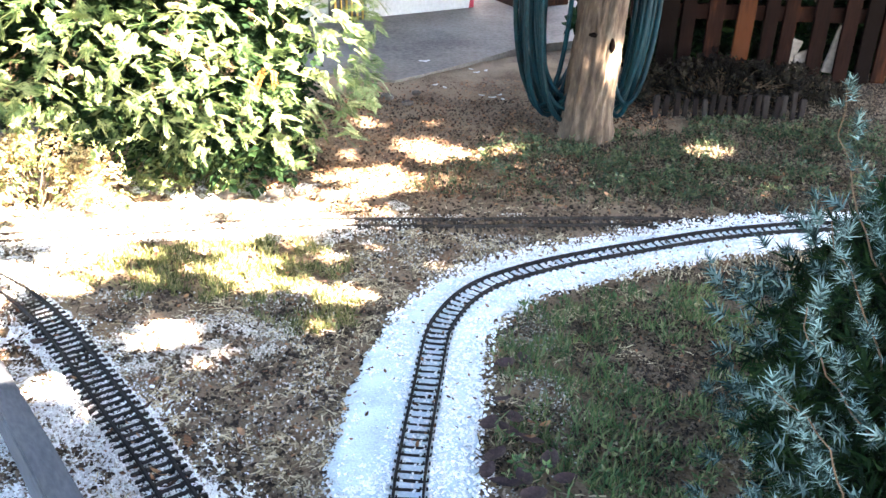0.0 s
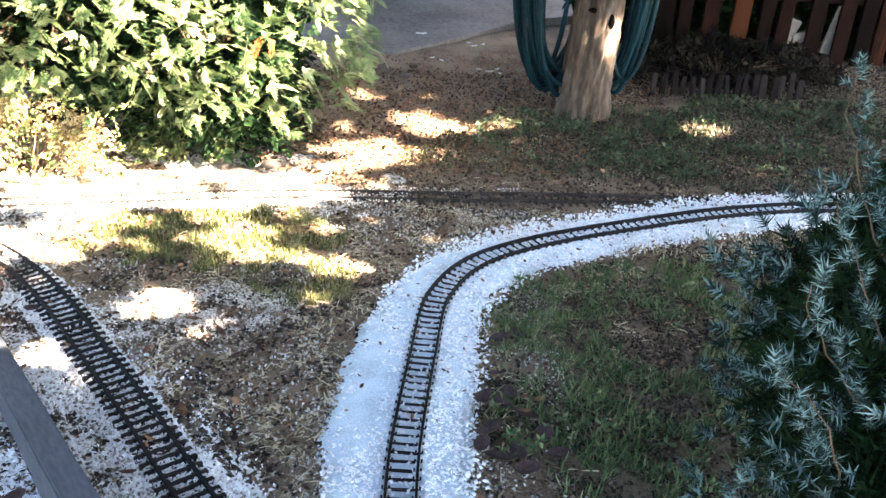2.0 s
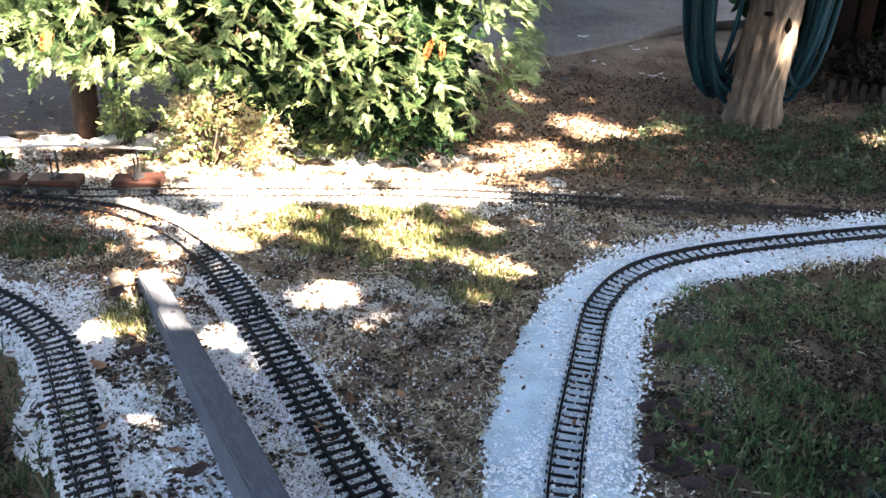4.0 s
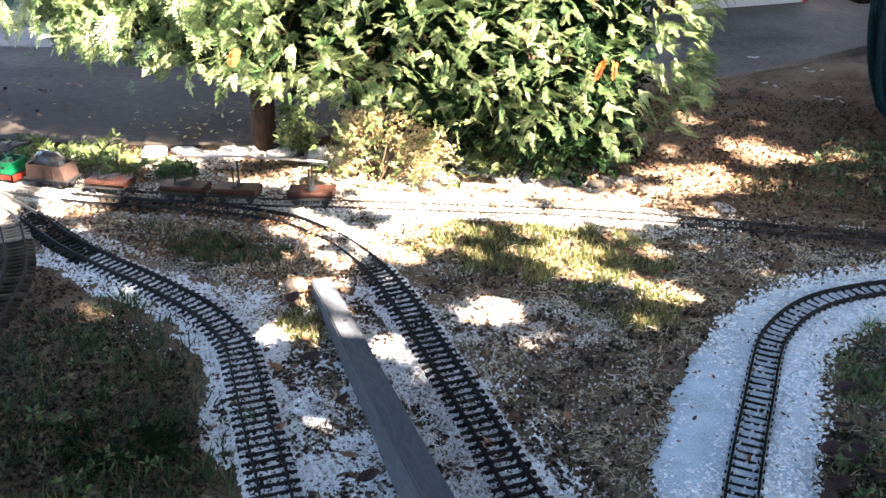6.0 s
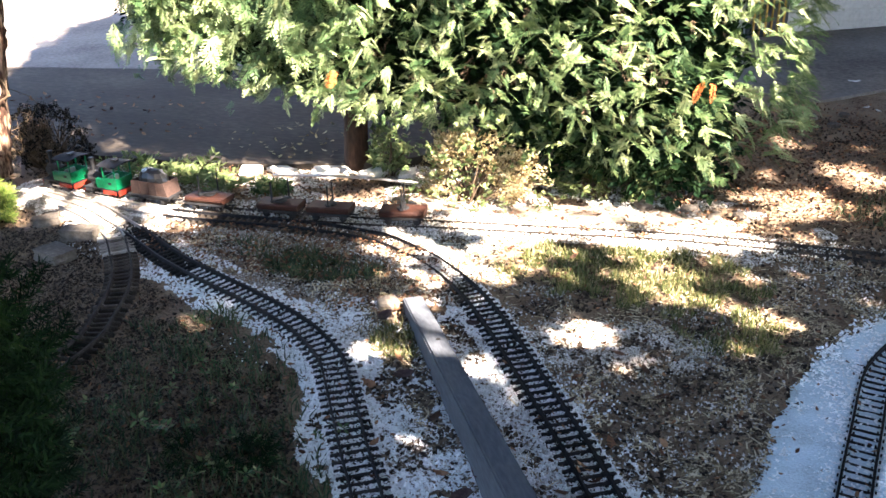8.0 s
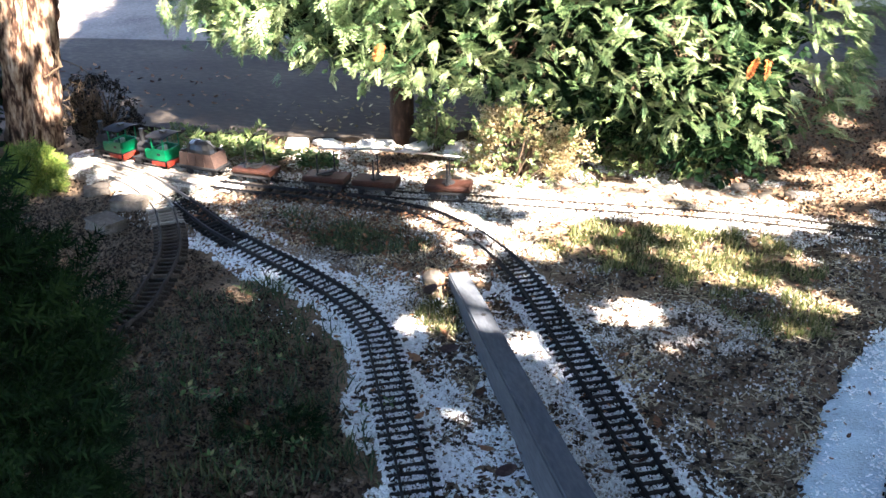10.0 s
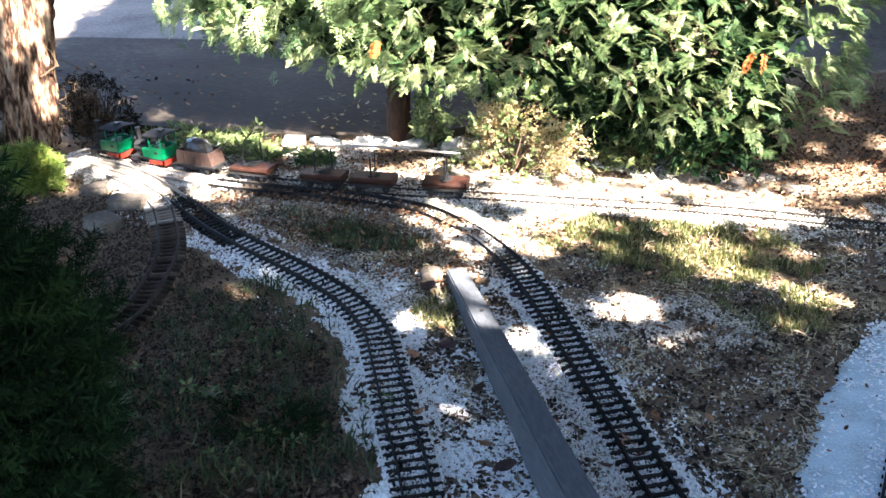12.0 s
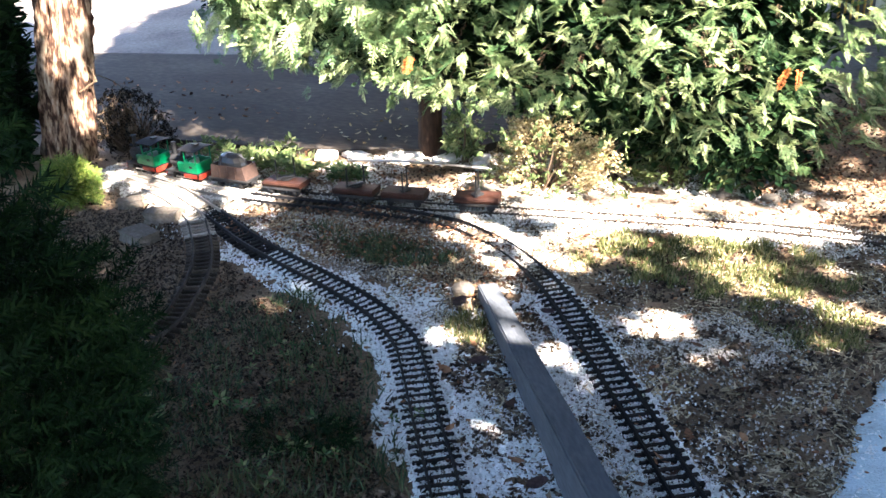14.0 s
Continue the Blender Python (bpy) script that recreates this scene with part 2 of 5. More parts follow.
def turns(yaw, pitch, roll):
    """Rotation matrices from arrays of angles in radians: roll about x, then pitch about y, then yaw about z."""
    cy, sy, cp, sp, cr, sr = np.cos(yaw), np.sin(yaw), np.cos(pitch), np.sin(pitch), np.cos(roll), np.sin(roll)
    o, l = np.zeros_like(yaw), np.ones_like(yaw)
    z = np.stack([np.stack([cy, -sy, o], -1), np.stack([sy, cy, o], -1), np.stack([o, o, l], -1)], -2)
    y = np.stack([np.stack([cp, o, sp], -1), np.stack([o, l, o], -1), np.stack([-sp, o, cp], -1)], -2)
    x = np.stack([np.stack([l, o, o], -1), np.stack([o, cr, -sr], -1), np.stack([o, sr, cr], -1)], -2)
    return z @ y @ x


def scatter(name, template, places, rotations, sizes, mat, parent=None, label="", smooth=False):
    """One mesh of many copies of a small template (vertices, faces) at places."""
    tv, tf = np.array(template[0], float), template[1]
    sizes = np.asarray(sizes, float)
    if sizes.ndim == 1:
        sizes = np.repeat(sizes[:, None], 3, 1)
    v = np.einsum("nij,nkj->nki", rotations, tv[None] * sizes[:, None]) + places[:, None]
    count, k = len(places), len(tv)
    lens = np.array([len(f) for f in tf])
    flat = np.concatenate([np.array(f) for f in tf])
    loops = (flat[None] + (np.arange(count) * k)[:, None]).ravel()
    me = bpy.data.meshes.new(name)
    me.vertices.add(count * k)
    me.vertices.foreach_set("co", v.ravel())
    me.loops.add(len(loops))
    me.loops.foreach_set("vertex_index", loops.astype(np.int32))
    starts = np.concatenate([[0], np.cumsum(np.tile(lens, count))[:-1]])
    me.polygons.add(count * len(tf))
    me.polygons.foreach_set("loop_start", starts.astype(np.int32))
    me.polygons.foreach_set("use_smooth", np.full(count * len(tf), smooth))
    me.update(calc_edges=True)
    me.validate()
    me.materials.append(mat)
    ob = new(name, me)
    ob.parent = parent
    return tagged(ob, label)


def smooth_path(points, step=0.01):
    """A Catmull-Rom curve through points, resampled at even steps."""
    p = [np.array(q, float) for q in points]
    p = [2 * p[0] - p[1]] + p + [2 * p[-1] - p[-2]]
    out = []
    for a, b, c, d in zip(p, p[1:], p[2:], p[3:]):
        for u in np.linspace(0, 1, 24, endpoint=False):
            out.append(0.5 * (2 * b + (c - a) * u + (2 * a - 5 * b + 4 * c - d) * u * u + (3 * b - a - 3 * c + d) * u ** 3))
    out = np.array(out + [p[-2]])
    dist = np.concatenate([[0], np.cumsum(np.linalg.norm(np.diff(out, axis=0), axis=1))])
    at = np.arange(0, dist[-1], step)
    return np.stack([np.interp(at, dist, out[:, i]) for i in range(out.shape[1])], 1)


rng = np.random.default_rng(7)


def wave(x, y, scale, seed=0):
    """Smooth noise between about -1 and 1 on arrays."""
    return np.array([noise.noise((a * scale + seed * 17.3, b * scale - seed * 9.1, seed * 3.7)) for a, b in zip(np.ravel(x), np.ravel(y))]).reshape(np.shape(x))


# ---------------------------------------------------------------- plan
TRACKS = {
    "near_curve": [(-.03, .80), (-.04, 1.02), (-.04, 1.17), (-.03, 1.32), (-.015, 1.48), (0, 1.635), (.02, 1.72), (.065, 1.82), (.135, 1.905), (.255, 1.99), (.39, 2.06), (.545, 2.13), (.71, 2.20), (.88, 2.255), (1.05, 2.29), (1.3, 2.31)],
    "main": [(2.2, 2.31), (1.35, 2.315), (1.05, 2.315), (.81, 2.31), (.58, 2.312), (.34, 2.295), (.04, 2.265), (-.26, 2.245), (-.52, 2.21), (-.8, 2.15), (-1.1, 2.085), (-1.25, 2.045), (-1.58, 1.985), (-1.77, 1.965), (-1.97, 1.955), (-2.2, 1.955), (-2.4, 1.965)],
    "siding": [(-.20, .88), (-.375, 1.11), (-.48, 1.255), (-.615, 1.43), (-.735, 1.585), (-.835, 1.70), (-.94, 1.805), (-1.03, 1.872), (-1.12, 1.915), (-1.21, 1.938), (-1.38, 1.945), (-1.54, 1.93), (-1.66, 1.91), (-1.80, 1.893), (-1.95, 1.885), (-2.15, 1.90), (-2.36, 1.925)],
    "yard": [(-.55, .72), (-.72, .97), (-.82, 1.10), (-.94, 1.26), (-1.015, 1.35), (-1.135, 1.435), (-1.295, 1.505), (-1.495, 1.575), (-1.66, 1.64), (-1.8, 1.71), (-1.95, 1.78), (-2.12, 1.85), (-2.33, 1.89)],
    "branch": [(-1.50, .95), (-1.525, 1.2), (-1.575, 1.32), (-1.635, 1.43), (-1.705, 1.52), (-1.79, 1.605), (-1.9, 1.70), (-2.05, 1.78), (-2.2, 1.83)],
}
LINES = {k: smooth_path(v, 0.01) for k, v in TRACKS.items()}


def ground_z(x, y):
    s = np.clip((np.asarray(y, float) - 2.5) / 1.3, 0, 1)
    return 0.07 * s * s * (3 - 2 * s)


def track_distance(x, y, names):
    p = np.stack([np.ravel(x), np.ravel(y)], 1)
    best = np.full(len(p), 9.0)
    for k in names:
        line = LINES[k][::3]
        for i in range(0, len(p), 4000):
            d = np.linalg.norm(p[i:i + 4000, None] - line[None], axis=2).min(1)
            best[i:i + 4000] = np.minimum(best[i:i + 4000], d)
    return best.reshape(np.shape(x))


def inside(x, y, ellipses, ragged=0.0, scale=12):
    """Whether points lie in one of the ellipses (x, y, rx, ry, degrees)."""
    hit = np.zeros(np.shape(x), bool)
    rough = wave(x, y, scale, 5) * ragged if ragged else 0
    for cx, cy, rx, ry, a in ellipses:
        c, s = math.cos(radians(a)), math.sin(radians(a))
        dx, dy = x - cx, y - cy
        hit |= ((dx * c + dy * s) / rx) ** 2 + ((dy * c - dx * s) / ry) ** 2 < 1 + rough
    return hit


# ---------------------------------------------------------------- ground
def axis(dense_from, dense_to, step, reach):
    mid = np.arange(dense_from, dense_to, step)
    out = [step * 1.35 ** i for i in range(1, 60)]
    far = np.cumsum(out)
    far = far[far < reach]
    return np.concatenate([(dense_from - far)[::-1], mid, mid[-1] + far])


gx, gy = axis(-3.0, 1.9, 0.025, 400), axis(0.3, 3.8, 0.025, 400)
X, Y = np.meshgrid(gx, gy)
near = np.clip(1 - np.maximum(abs(X + 0.5) - 3, abs(Y - 2) - 2.5), 0, 1)
off_track = np.clip((track_distance(X, Y, LINES) - 0.05) / 0.06, 0, 1)
Z = ground_z(X, Y) + near * off_track * (0.012 * wave(X, Y, 3, 1) + 0.007 * wave(X, Y, 14, 2)) - 0.004
LEVEL = Z + .004 * (1 - off_track) + .0005


def surface(x, y, columns=gx, rows=gy):
    """Height on which loose stones lie, between the corners of the ground's mesh."""
    i = np.clip(np.searchsorted(columns, x) - 1, 0, len(columns) - 2)
    j = np.clip(np.searchsorted(rows, y) - 1, 0, len(rows) - 2)
    u, v = (x - columns[i]) / (columns[i + 1] - columns[i]), (y - rows[j]) / (rows[j + 1] - rows[j])
    return (LEVEL[j, i] * (1 - u) + LEVEL[j, i + 1] * u) * (1 - v) + (LEVEL[j + 1, i] * (1 - u) + LEVEL[j + 1, i + 1] * u) * v


w = len(gx)
cells = [(j * w + i, j * w + i + 1, (j + 1) * w + i + 1, (j + 1) * w + i) for j in range(len(gy) - 1) for i in range(w - 1)]
ground = mesh_object("ground", np.stack([X.ravel(), Y.ravel(), Z.ravel()], 1), cells, SOIL, smooth=True)
tagged(ground, "bare brown garden soil with dry litter", "ground", kind="structure")


# concrete yard in two poured slabs
def slab(outline, top, parent, mat, slope=0.048):
    bm = bmesh.new()
    low = [bm.verts.new((x, y, top - 0.12 + slope * (y - 2.2))) for x, y in outline]
    high = [bm.verts.new((x, y, top + slope * (y - 2.2))) for x, y in outline]
    bm.faces.new(high)
    bm.faces.new(low[::-1])
    for i in range(len(outline)):
        k = (i + 1) % len(outline)
        bm.faces.new((low[i], low[k], high[k], high[i]))
    return part("slab", bm, mat, parent)


pavement = tagged(new("pavement"), "grey concrete yard slabs behind the yew", "pavement", kind="structure")
# near slab: its shade is painted in by the darker material
slab([(-9, 1.2), (-2.95, 2.16), (-2.64, 2.225), (-2.13, 2.28), (-1.83, 2.345), (-1.45, 2.47), (-1.05, 2.95), (-.85, 3.40), (-0.7, 3.745), (-9, 2.05)], 0.012, pavement, SHADED_CONCRETE)
slab([(-9, 2.07), (-0.69, 3.76), (-.32, 3.57), (-.18, 3.55), (-.04, 3.68), (.17, 3.91), (.39, 4.17), (1.0, 4.5), (1.4, 5.4), (1.4, 14), (-9, 14)], 0.016, pavement, CONCRETE, 0.042)


# ---------------------------------------------------------------- railway
SLEEPER_MESH = {}


def track(name, label, line, sleeper_length=0.084, step=0.0215, lift=0.0, wide=0.0082, plastic=None, worn=-9.0, firm=-9.0):
    """A piece of toy railway: two rails on evenly spaced sleepers; between x = firm and x = worn it is dusty and half sunk in the ground."""
    sunk = -0.0125 * np.clip((worn - line[:, 0]) / 0.15, 0, 1) * (1 - .62 * np.clip((firm - line[:, 0]) / .12, 0, 1))
    thing = tagged(new("railway_track"), label, "track", group="garden railway tracks")
    thing.location = (line[0][0], line[0][1], 0)
    origin = np.array([line[0][0], line[0][1], 0])
    t = np.gradient(line, axis=0)
    t /= np.linalg.norm(t, axis=1)[:, None]
    nrm = np.stack([-t[:, 1], t[:, 0]], 1)
    profile = [(-0.0023, 0.0105), (0.0023, 0.0105), (0.0023, 0.0118), (0.0009, 0.0132), (0.0009, 0.0172), (0.0019, 0.0178), (0.0019, 0.0202), (-0.0019, 0.0202), (-0.0019, 0.0178), (-0.0009, 0.0172), (-0.0009, 0.0132), (-0.0023, 0.0118)]
    for side in (-1, 1):
        c = line + nrm * side * 0.0235
        v = np.concatenate([[np.array([*(c[i] + nrm[i] * a), b + lift + sunk[i]]) - origin for a, b in profile] for i in range(len(c))])
        n = len(profile)
        f = [(i * n + k, i * n + (k + 1) % n, (i + 1) * n + (k + 1) % n, (i + 1) * n + k) for i in range(len(c) - 1) for k in range(n)]
        ob = mesh_object("rail", v, f, OLD_RAIL if plastic else RAIL, thing)
        ob.data.materials.append(SUNLIT_RAIL)
        # left of x = -1.86 the rail takes the colour with sun glare in it
        in_sun = [int(line[q // n][0] < -1.86) for q in range(len(f))]
        ob.data.polygons.foreach_set("material_index", in_sun)
    kind = (sleeper_length, plastic)
    if kind not in SLEEPER_MESH:
        bm = box((wide, sleeper_length, 0.011), (0, 0, 0.005), 0.0012)
        for side in (-1, 1):
            for k in (-1, 1):
                box((0.006, 0.003, 0.003), (0, side * 0.0235 + k * 0.0052, 0.0118), bm=bm)
        me = bpy.data.meshes.new("sleeper")
        bm.to_mesh(me)
        bm.free()
        me.materials.append(plastic or PLASTIC)
        SLEEPER_MESH[kind] = me
    for other in (SUNLIT_PLASTIC, OLD_PLASTIC):
        if (0.084, other) not in SLEEPER_MESH and sleeper_length == 0.084:
            me = SLEEPER_MESH[kind].copy()
            me.materials[0] = other
            SLEEPER_MESH[(0.084, other)] = me
    every = step / 0.01
    for i in np.arange(0.5, len(line) - 1.5, every):
        k, u = int(i), i - int(i)
        p = line[k] * (1 - u) + line[k + 1] * u
        if p[0] < -2.2 and plastic is None:
            continue
        # sleepers at the left end use the pale colour that holds sunlight
        ob = new("sleeper", SLEEPER_MESH[(0.084, SUNLIT_PLASTIC)] if p[0] < (-1.80 if plastic else -1.93) else SLEEPER_MESH[(0.084, OLD_PLASTIC)] if p[0] < worn else SLEEPER_MESH[kind])
        ob.parent = thing
        ob.matrix_basis = Matrix.Translation((p[0] - origin[0], p[1] - origin[1], lift + sunk[k] + 0.0004 * math.sin(i))) @ Matrix.Rotation(math.atan2(t[k, 1], t[k, 0]) + rng.normal(0, 0.012), 4, "Z")
    return thing


track("near_curve", "dark narrow toy railway track curving over white ballast", LINES["near_curve"], 0.054, wide=0.0054)
track("main", "weathered toy railway main track that the train stands on", LINES["main"], lift=0.002, plastic=OLD_PLASTIC, worn=9.0)
track("siding", "dark toy railway track running beside a grey timber", LINES["siding"], lift=0.001, worn=-.83, firm=-1.08)
track("yard", "dark toy railway track curving through white chippings", LINES["yard"])
track("branch", "worn dusty toy railway branch track in the shade", LINES["branch"], lift=0.002, plastic=OLD_PLASTIC)

# white bed below the near curve
line = LINES["near_curve"]
t = np.gradient(line, axis=0)
t /= np.linalg.norm(t, axis=1)[:, None]
nrm = np.stack([-t[:, 1], t[:, 0]], 1)
u = np.linspace(0, 1, len(line))
along = np.arange(len(line)) * 0.01
left = np.interp(along, [0, .4, .75, 1.0, 1.5, 2.2], [.14, .145, .14, .10, .095, .08]) + 0.018 * wave(along, along * 0, 12, 3) + 0.01 * wave(along, along * 0, 45, 4)
right = np.interp(along, [0, .4, .75, 1.0, 1.5, 2.2], [.105, .11, .10, .095, .10, .07]) + 0.018 * wave(along, along * 0, 12, 6) + 0.01 * wave(along, along * 0, 45, 7)
rows = np.linspace(-1, 1, 33)
verts = []
for i in range(len(line)):
    for r in rows:
        d = r * (left[i] if r > 0 else right[i])
        q = line[i] + nrm[i] * d
        verts.append((q[0], q[1], 0.0088 - 0.014 * abs(r) ** 5 - (0.0008 if abs(d) < 0.021 else -0.001)))
verts = np.array(verts)
verts[:, 2] += 0.0016 * wave(verts[:, 0], verts[:, 1], 40, 8) + 0.0025 * wave(verts[:, 0], verts[:, 1], 11, 9)
n = len(rows)
quads = [(i * n + k, i * n + k + 1, (i + 1) * n + k + 1, (i + 1) * n + k) for i in range(len(line) - 1) for k in range(n - 1)]
ballast_bed = mesh_object("ballast_bed", verts, [q[::-1] for q in quads], BED, smooth=True)
tagged(ballast_bed, "packed white stone bed under the curved track", "ballast", kind="structure")


def pale_bed(line, half, height):
    tangent = np.gradient(line, axis=0)
    tangent /= np.linalg.norm(tangent, axis=1)[:, None]
    side = np.stack([-tangent[:, 1], tangent[:, 0]], 1)
    rows = np.linspace(-1, 1, 17)
    ragged = half + 0.02 * wave(np.arange(len(line)) * .01, np.zeros(len(line)), 14, 61)
    v = np.array([(*(line[i] + side[i] * r * ragged[i]), height - (height + .006) * abs(r) ** 4) for i in range(len(line)) for r in rows])
    v[:, 2] += .002 * wave(v[:, 0], v[:, 1], 30, 62)
    n = len(rows)
    f = [(i * n + k, (i + 1) * n + k, (i + 1) * n + k + 1, i * n + k + 1) for i in range(len(line) - 1) for k in range(n - 1)]
    return tagged(mesh_object("ballast_bed", v, f, SANDY, smooth=True), "pale sandy gravel bed where the tracks meet", "ballast", kind="structure")


SANDY = material("sandy_bed", [(0.10, 0.078, 0.055), (0.22, 0.18, 0.135), (0.38, 0.33, 0.27)], 40, 220, 0.9, 0.8)
GRIT = material("dusty_grit", [(0.16, 0.145, 0.12), (0.34, 0.315, 0.275), (0.56, 0.53, 0.48)], 30, 200, 0.85, 0.3, island=0.6)
PALE = material("pale_gravel", [(0.34, 0.31, 0.26), (0.56, 0.52, 0.45), (0.76, 0.72, 0.65)], 30, 200, 0.85, 0.3, island=0.5)
pale_bed(smooth_path([(-1.30, 2.16), (-.95, 2.20), (-.62, 2.29), (-.36, 2.33)], .01), .15, .003)
pale_bed(smooth_path([(-2.48, 1.93), (-2.3, 1.915), (-2.1, 1.885), (-1.95, 1.90), (-1.84, 1.92)], .01), .13, .006)


def chip_template(seed):
    r = np.random.default_rng(seed)
    v = np.array([(1, 0, 0), (-1, 0, 0), (0, 1, 0), (0, -1, 0), (0, 0, 1), (0, 0, -1)], float) * r.uniform(0.6, 1.1, (6, 1))
    v *= (1.15, .75, .5)
    return v, [(0, 2, 4), (2, 1, 4), (1, 3, 4), (3, 0, 4), (2, 0, 5), (1, 2, 5), (3, 1, 5), (0, 3, 5)]


def sample(count, x0, x1, y0, y1):
    return rng.uniform(x0, x1, count), rng.uniform(y0, y1, count)


def chips(name, label, keep, count, x0, x1, y0, y1, low=0.0022, high=0.0055, z=0.0, mat=None):
    x, y = sample(count, x0, x1, y0, y1)
    k = keep(x, y)
    x, y = x[k], y[k]
    n = len(x)
    base = surface(x, y) + z
    ob = scatter(name, chip_template(len(label)), np.stack([x, y, base + rng.uniform(0, 0.002, n)], 1), turns(rng.uniform(0, 6.3, n), rng.normal(0, .5, n), rng.normal(0, .5, n)), rng.uniform(low, high, n), mat or CHIPS)
    return tagged(ob, label, "gravel", kind="stuff")


def bed_chips(x, y):
    d = track_distance(x, y, ["near_curve"])
    edge = np.clip((0.135 - d) / 0.05, 0, 1)
    return (rng.random(len(x)) < edge * 0.9) & ((d > 0.03) | (rng.random(len(x)) < 0.2))


def yard_chips(x, y):
    a = track_distance(x, y, ["yard", "siding"])
    patch = wave(x, y, 7, 11) + 0.6 * wave(x, y, 22, 12)
    reach = 0.10 + 0.03 * patch
    right_side = x > np.interp(y, [.9, 1.11, 1.43, 1.7, 1.9], [-.17, -.33, -.57, -.79, -.9])
    left_side = x < np.interp(y, [.7, .97, 1.26, 1.4, 1.45], [-.55, -.72, -.94, -1.08, -1.18])
    between = ~right_side & ~left_side & (y < 1.62) & (x > -1.2)
    reach = np.where(between, 0.22, np.where(right_side, 0.062 + .025 * patch + .03 * (y < 1.38), np.where(left_side, 0.085 + .03 * patch, reach)))
    bare = inside(x, y, [(-.78, 1.30, .045, .018, -50), (-.73, 1.24, .035, .014, -40), (-.63, 1.06, .03, .010, 10), (-.81, 1.155, .03, .012, 0), (-.99, 1.58, .05, .04, 0), (-.89, 1.42, .05, .035, -50)], .8, 20)
    dirt = ((wave(x, y, 8, 13) + .6 * wave(x, y, 21, 14) > np.where(between, .75, .25)) | bare) & (a > 0.050)
    return (a < reach) & ~dirt & (a > 0.043) & (x > -1.72) & ((x > -1.15) | (rng.random(len(x)) < .42)) & ((y < 1.66) | (x > -.80) | (track_distance(x, y, ["yard"]) < .11) | (rng.random(len(x)) < .015))


def sleeper_chips(x, y):
    a = track_distance(x, y, ["yard", "siding"])
    return (a < 0.045) & (wave(x, y, 10, 21) + .5 * rng.random(len(x)) > -.30) & (x > -1.55) & ~((x < -.85) & (y > 1.62))


chips("gravel", "white stone chips over the packed ballast bed", bed_chips, 110000, -.3, 1.4, .7, 2.5, 0.0025, 0.0066, 0.0078)
chips("gravel", "white stone chips between and beside the dark tracks", yard_chips, 140000, -1.75, -.15, .7, 2.0, 0.0035, 0.0074)
chips("gravel", "white stone chips packed between the sleepers", sleeper_chips, 150000, -1.6, -.15, .7, 1.95, 0.0022, 0.0045, 0.0058)
chips("gravel", "pale stones in the sunlit strip by the yew", lambda x, y: (wave(x, y, 4, 16) + .6 * wave(x, y, 15, 17) > -0.2 + 1.2 * np.clip((x + .45) / .5, 0, 1)) & ((y > 2.11 + .03 * wave(x, y, 14, 76)) | ((x < -.9) & (rng.random(len(x)) < np.where(x < -1.12, .22, .7)))), 60000, -2.25, .15, 1.95, 2.56, 0.0018, 0.006, 0.003, PALE)
chips("gravel", "pale dust and stones over the sunk track", lambda x, y: (track_distance(x, y, ["siding"]) < .085) & (wave(x, y, 12, 66) + .6 * rng.random(len(x)) > .1 + .9 * (x < -1.08)), 16000, -1.55, -.82, 1.66, 2.02, 0.0018, 0.005, 0.003, PALE)
chips("gravel", "fine pale gravel packed round the main track", lambda x, y: (track_distance(x, y, ["main"]) < .075) & (wave(x, y, 9, 67) + .7 * rng.random(len(x)) > .05 + .9 * np.clip((x + .3) / .4, 0, 1) + .55 * (x < -1.12) * (y < 2.04)), 46000, -1.9, .5, 1.9, 2.42, 0.0018, 0.0048, 0.003, PALE)
chips("gravel", "patch of pale crushed stone on the soil", lambda x, y: rng.random(len(x)) < 1.6 * np.exp(-((x + .49 - .35 * (y - 1.61)) / .15) ** 4 - ((y - 1.61 - .1 * (x + .49)) / .095) ** 4) * (wave(x, y, 9, 73) + .6 * wave(x, y, 28, 74) > -.35), 60000, -.80, -.15, 1.42, 1.82, 0.001, 0.0038, 0.002, PALE)
chips("gravel", "small pale stones and dust between the shaded tracks", lambda x, y: (wave(x, y, 8, 77) + .7 * wave(x, y, 24, 78) + .7 * rng.random(len(x)) > .2) & (track_distance(x, y, ["siding"]) > .040), 34000, -1.95, -.95, 1.58, 2.08, 0.001, 0.0042, 0.001, GRIT)
chips("gravel", "scattered pale chips on the soil", lambda x, y: (wave(x, y, 5, 15) + .7 * wave(x, y, 17, 75) + .6 * rng.random(len(x)) > 0.25) & (track_distance(x, y, ["near_curve"]) > .08) & (x > -1.15 + .3 * (y < 1.3)) & ~inside(x, y, [(-.55, 1.96, .34, .13, 3)]), 52000, -2.0, .25, 1.0, 2.2, 0.0014, 0.0052, 0.003, GRIT)
chips("gravel", "pale gravel under the meeting tracks", lambda x, y: (track_distance(x, y, LINES) < .11) & (wave(x, y, 12, 18) + .5 * wave(x, y, 30, 19) > -.1), 17000, -2.5, -1.78, 1.68, 2.10, 0.002, 0.0055, 0.006, PALE)

chips("gravel", "white chips strewn on the soil by the dark track", lambda x, y: (track_distance(x, y, ["siding"]) < .05 + .10 * rng.random(len(x)) ** 2) & (track_distance(x, y, ["siding"]) > .045) & (wave(x, y, 13, 71) + .8 * rng.random(len(x)) > .3), 20000, -.75, -.1, .75, 1.7, 0.0015, 0.0055, 0.003)
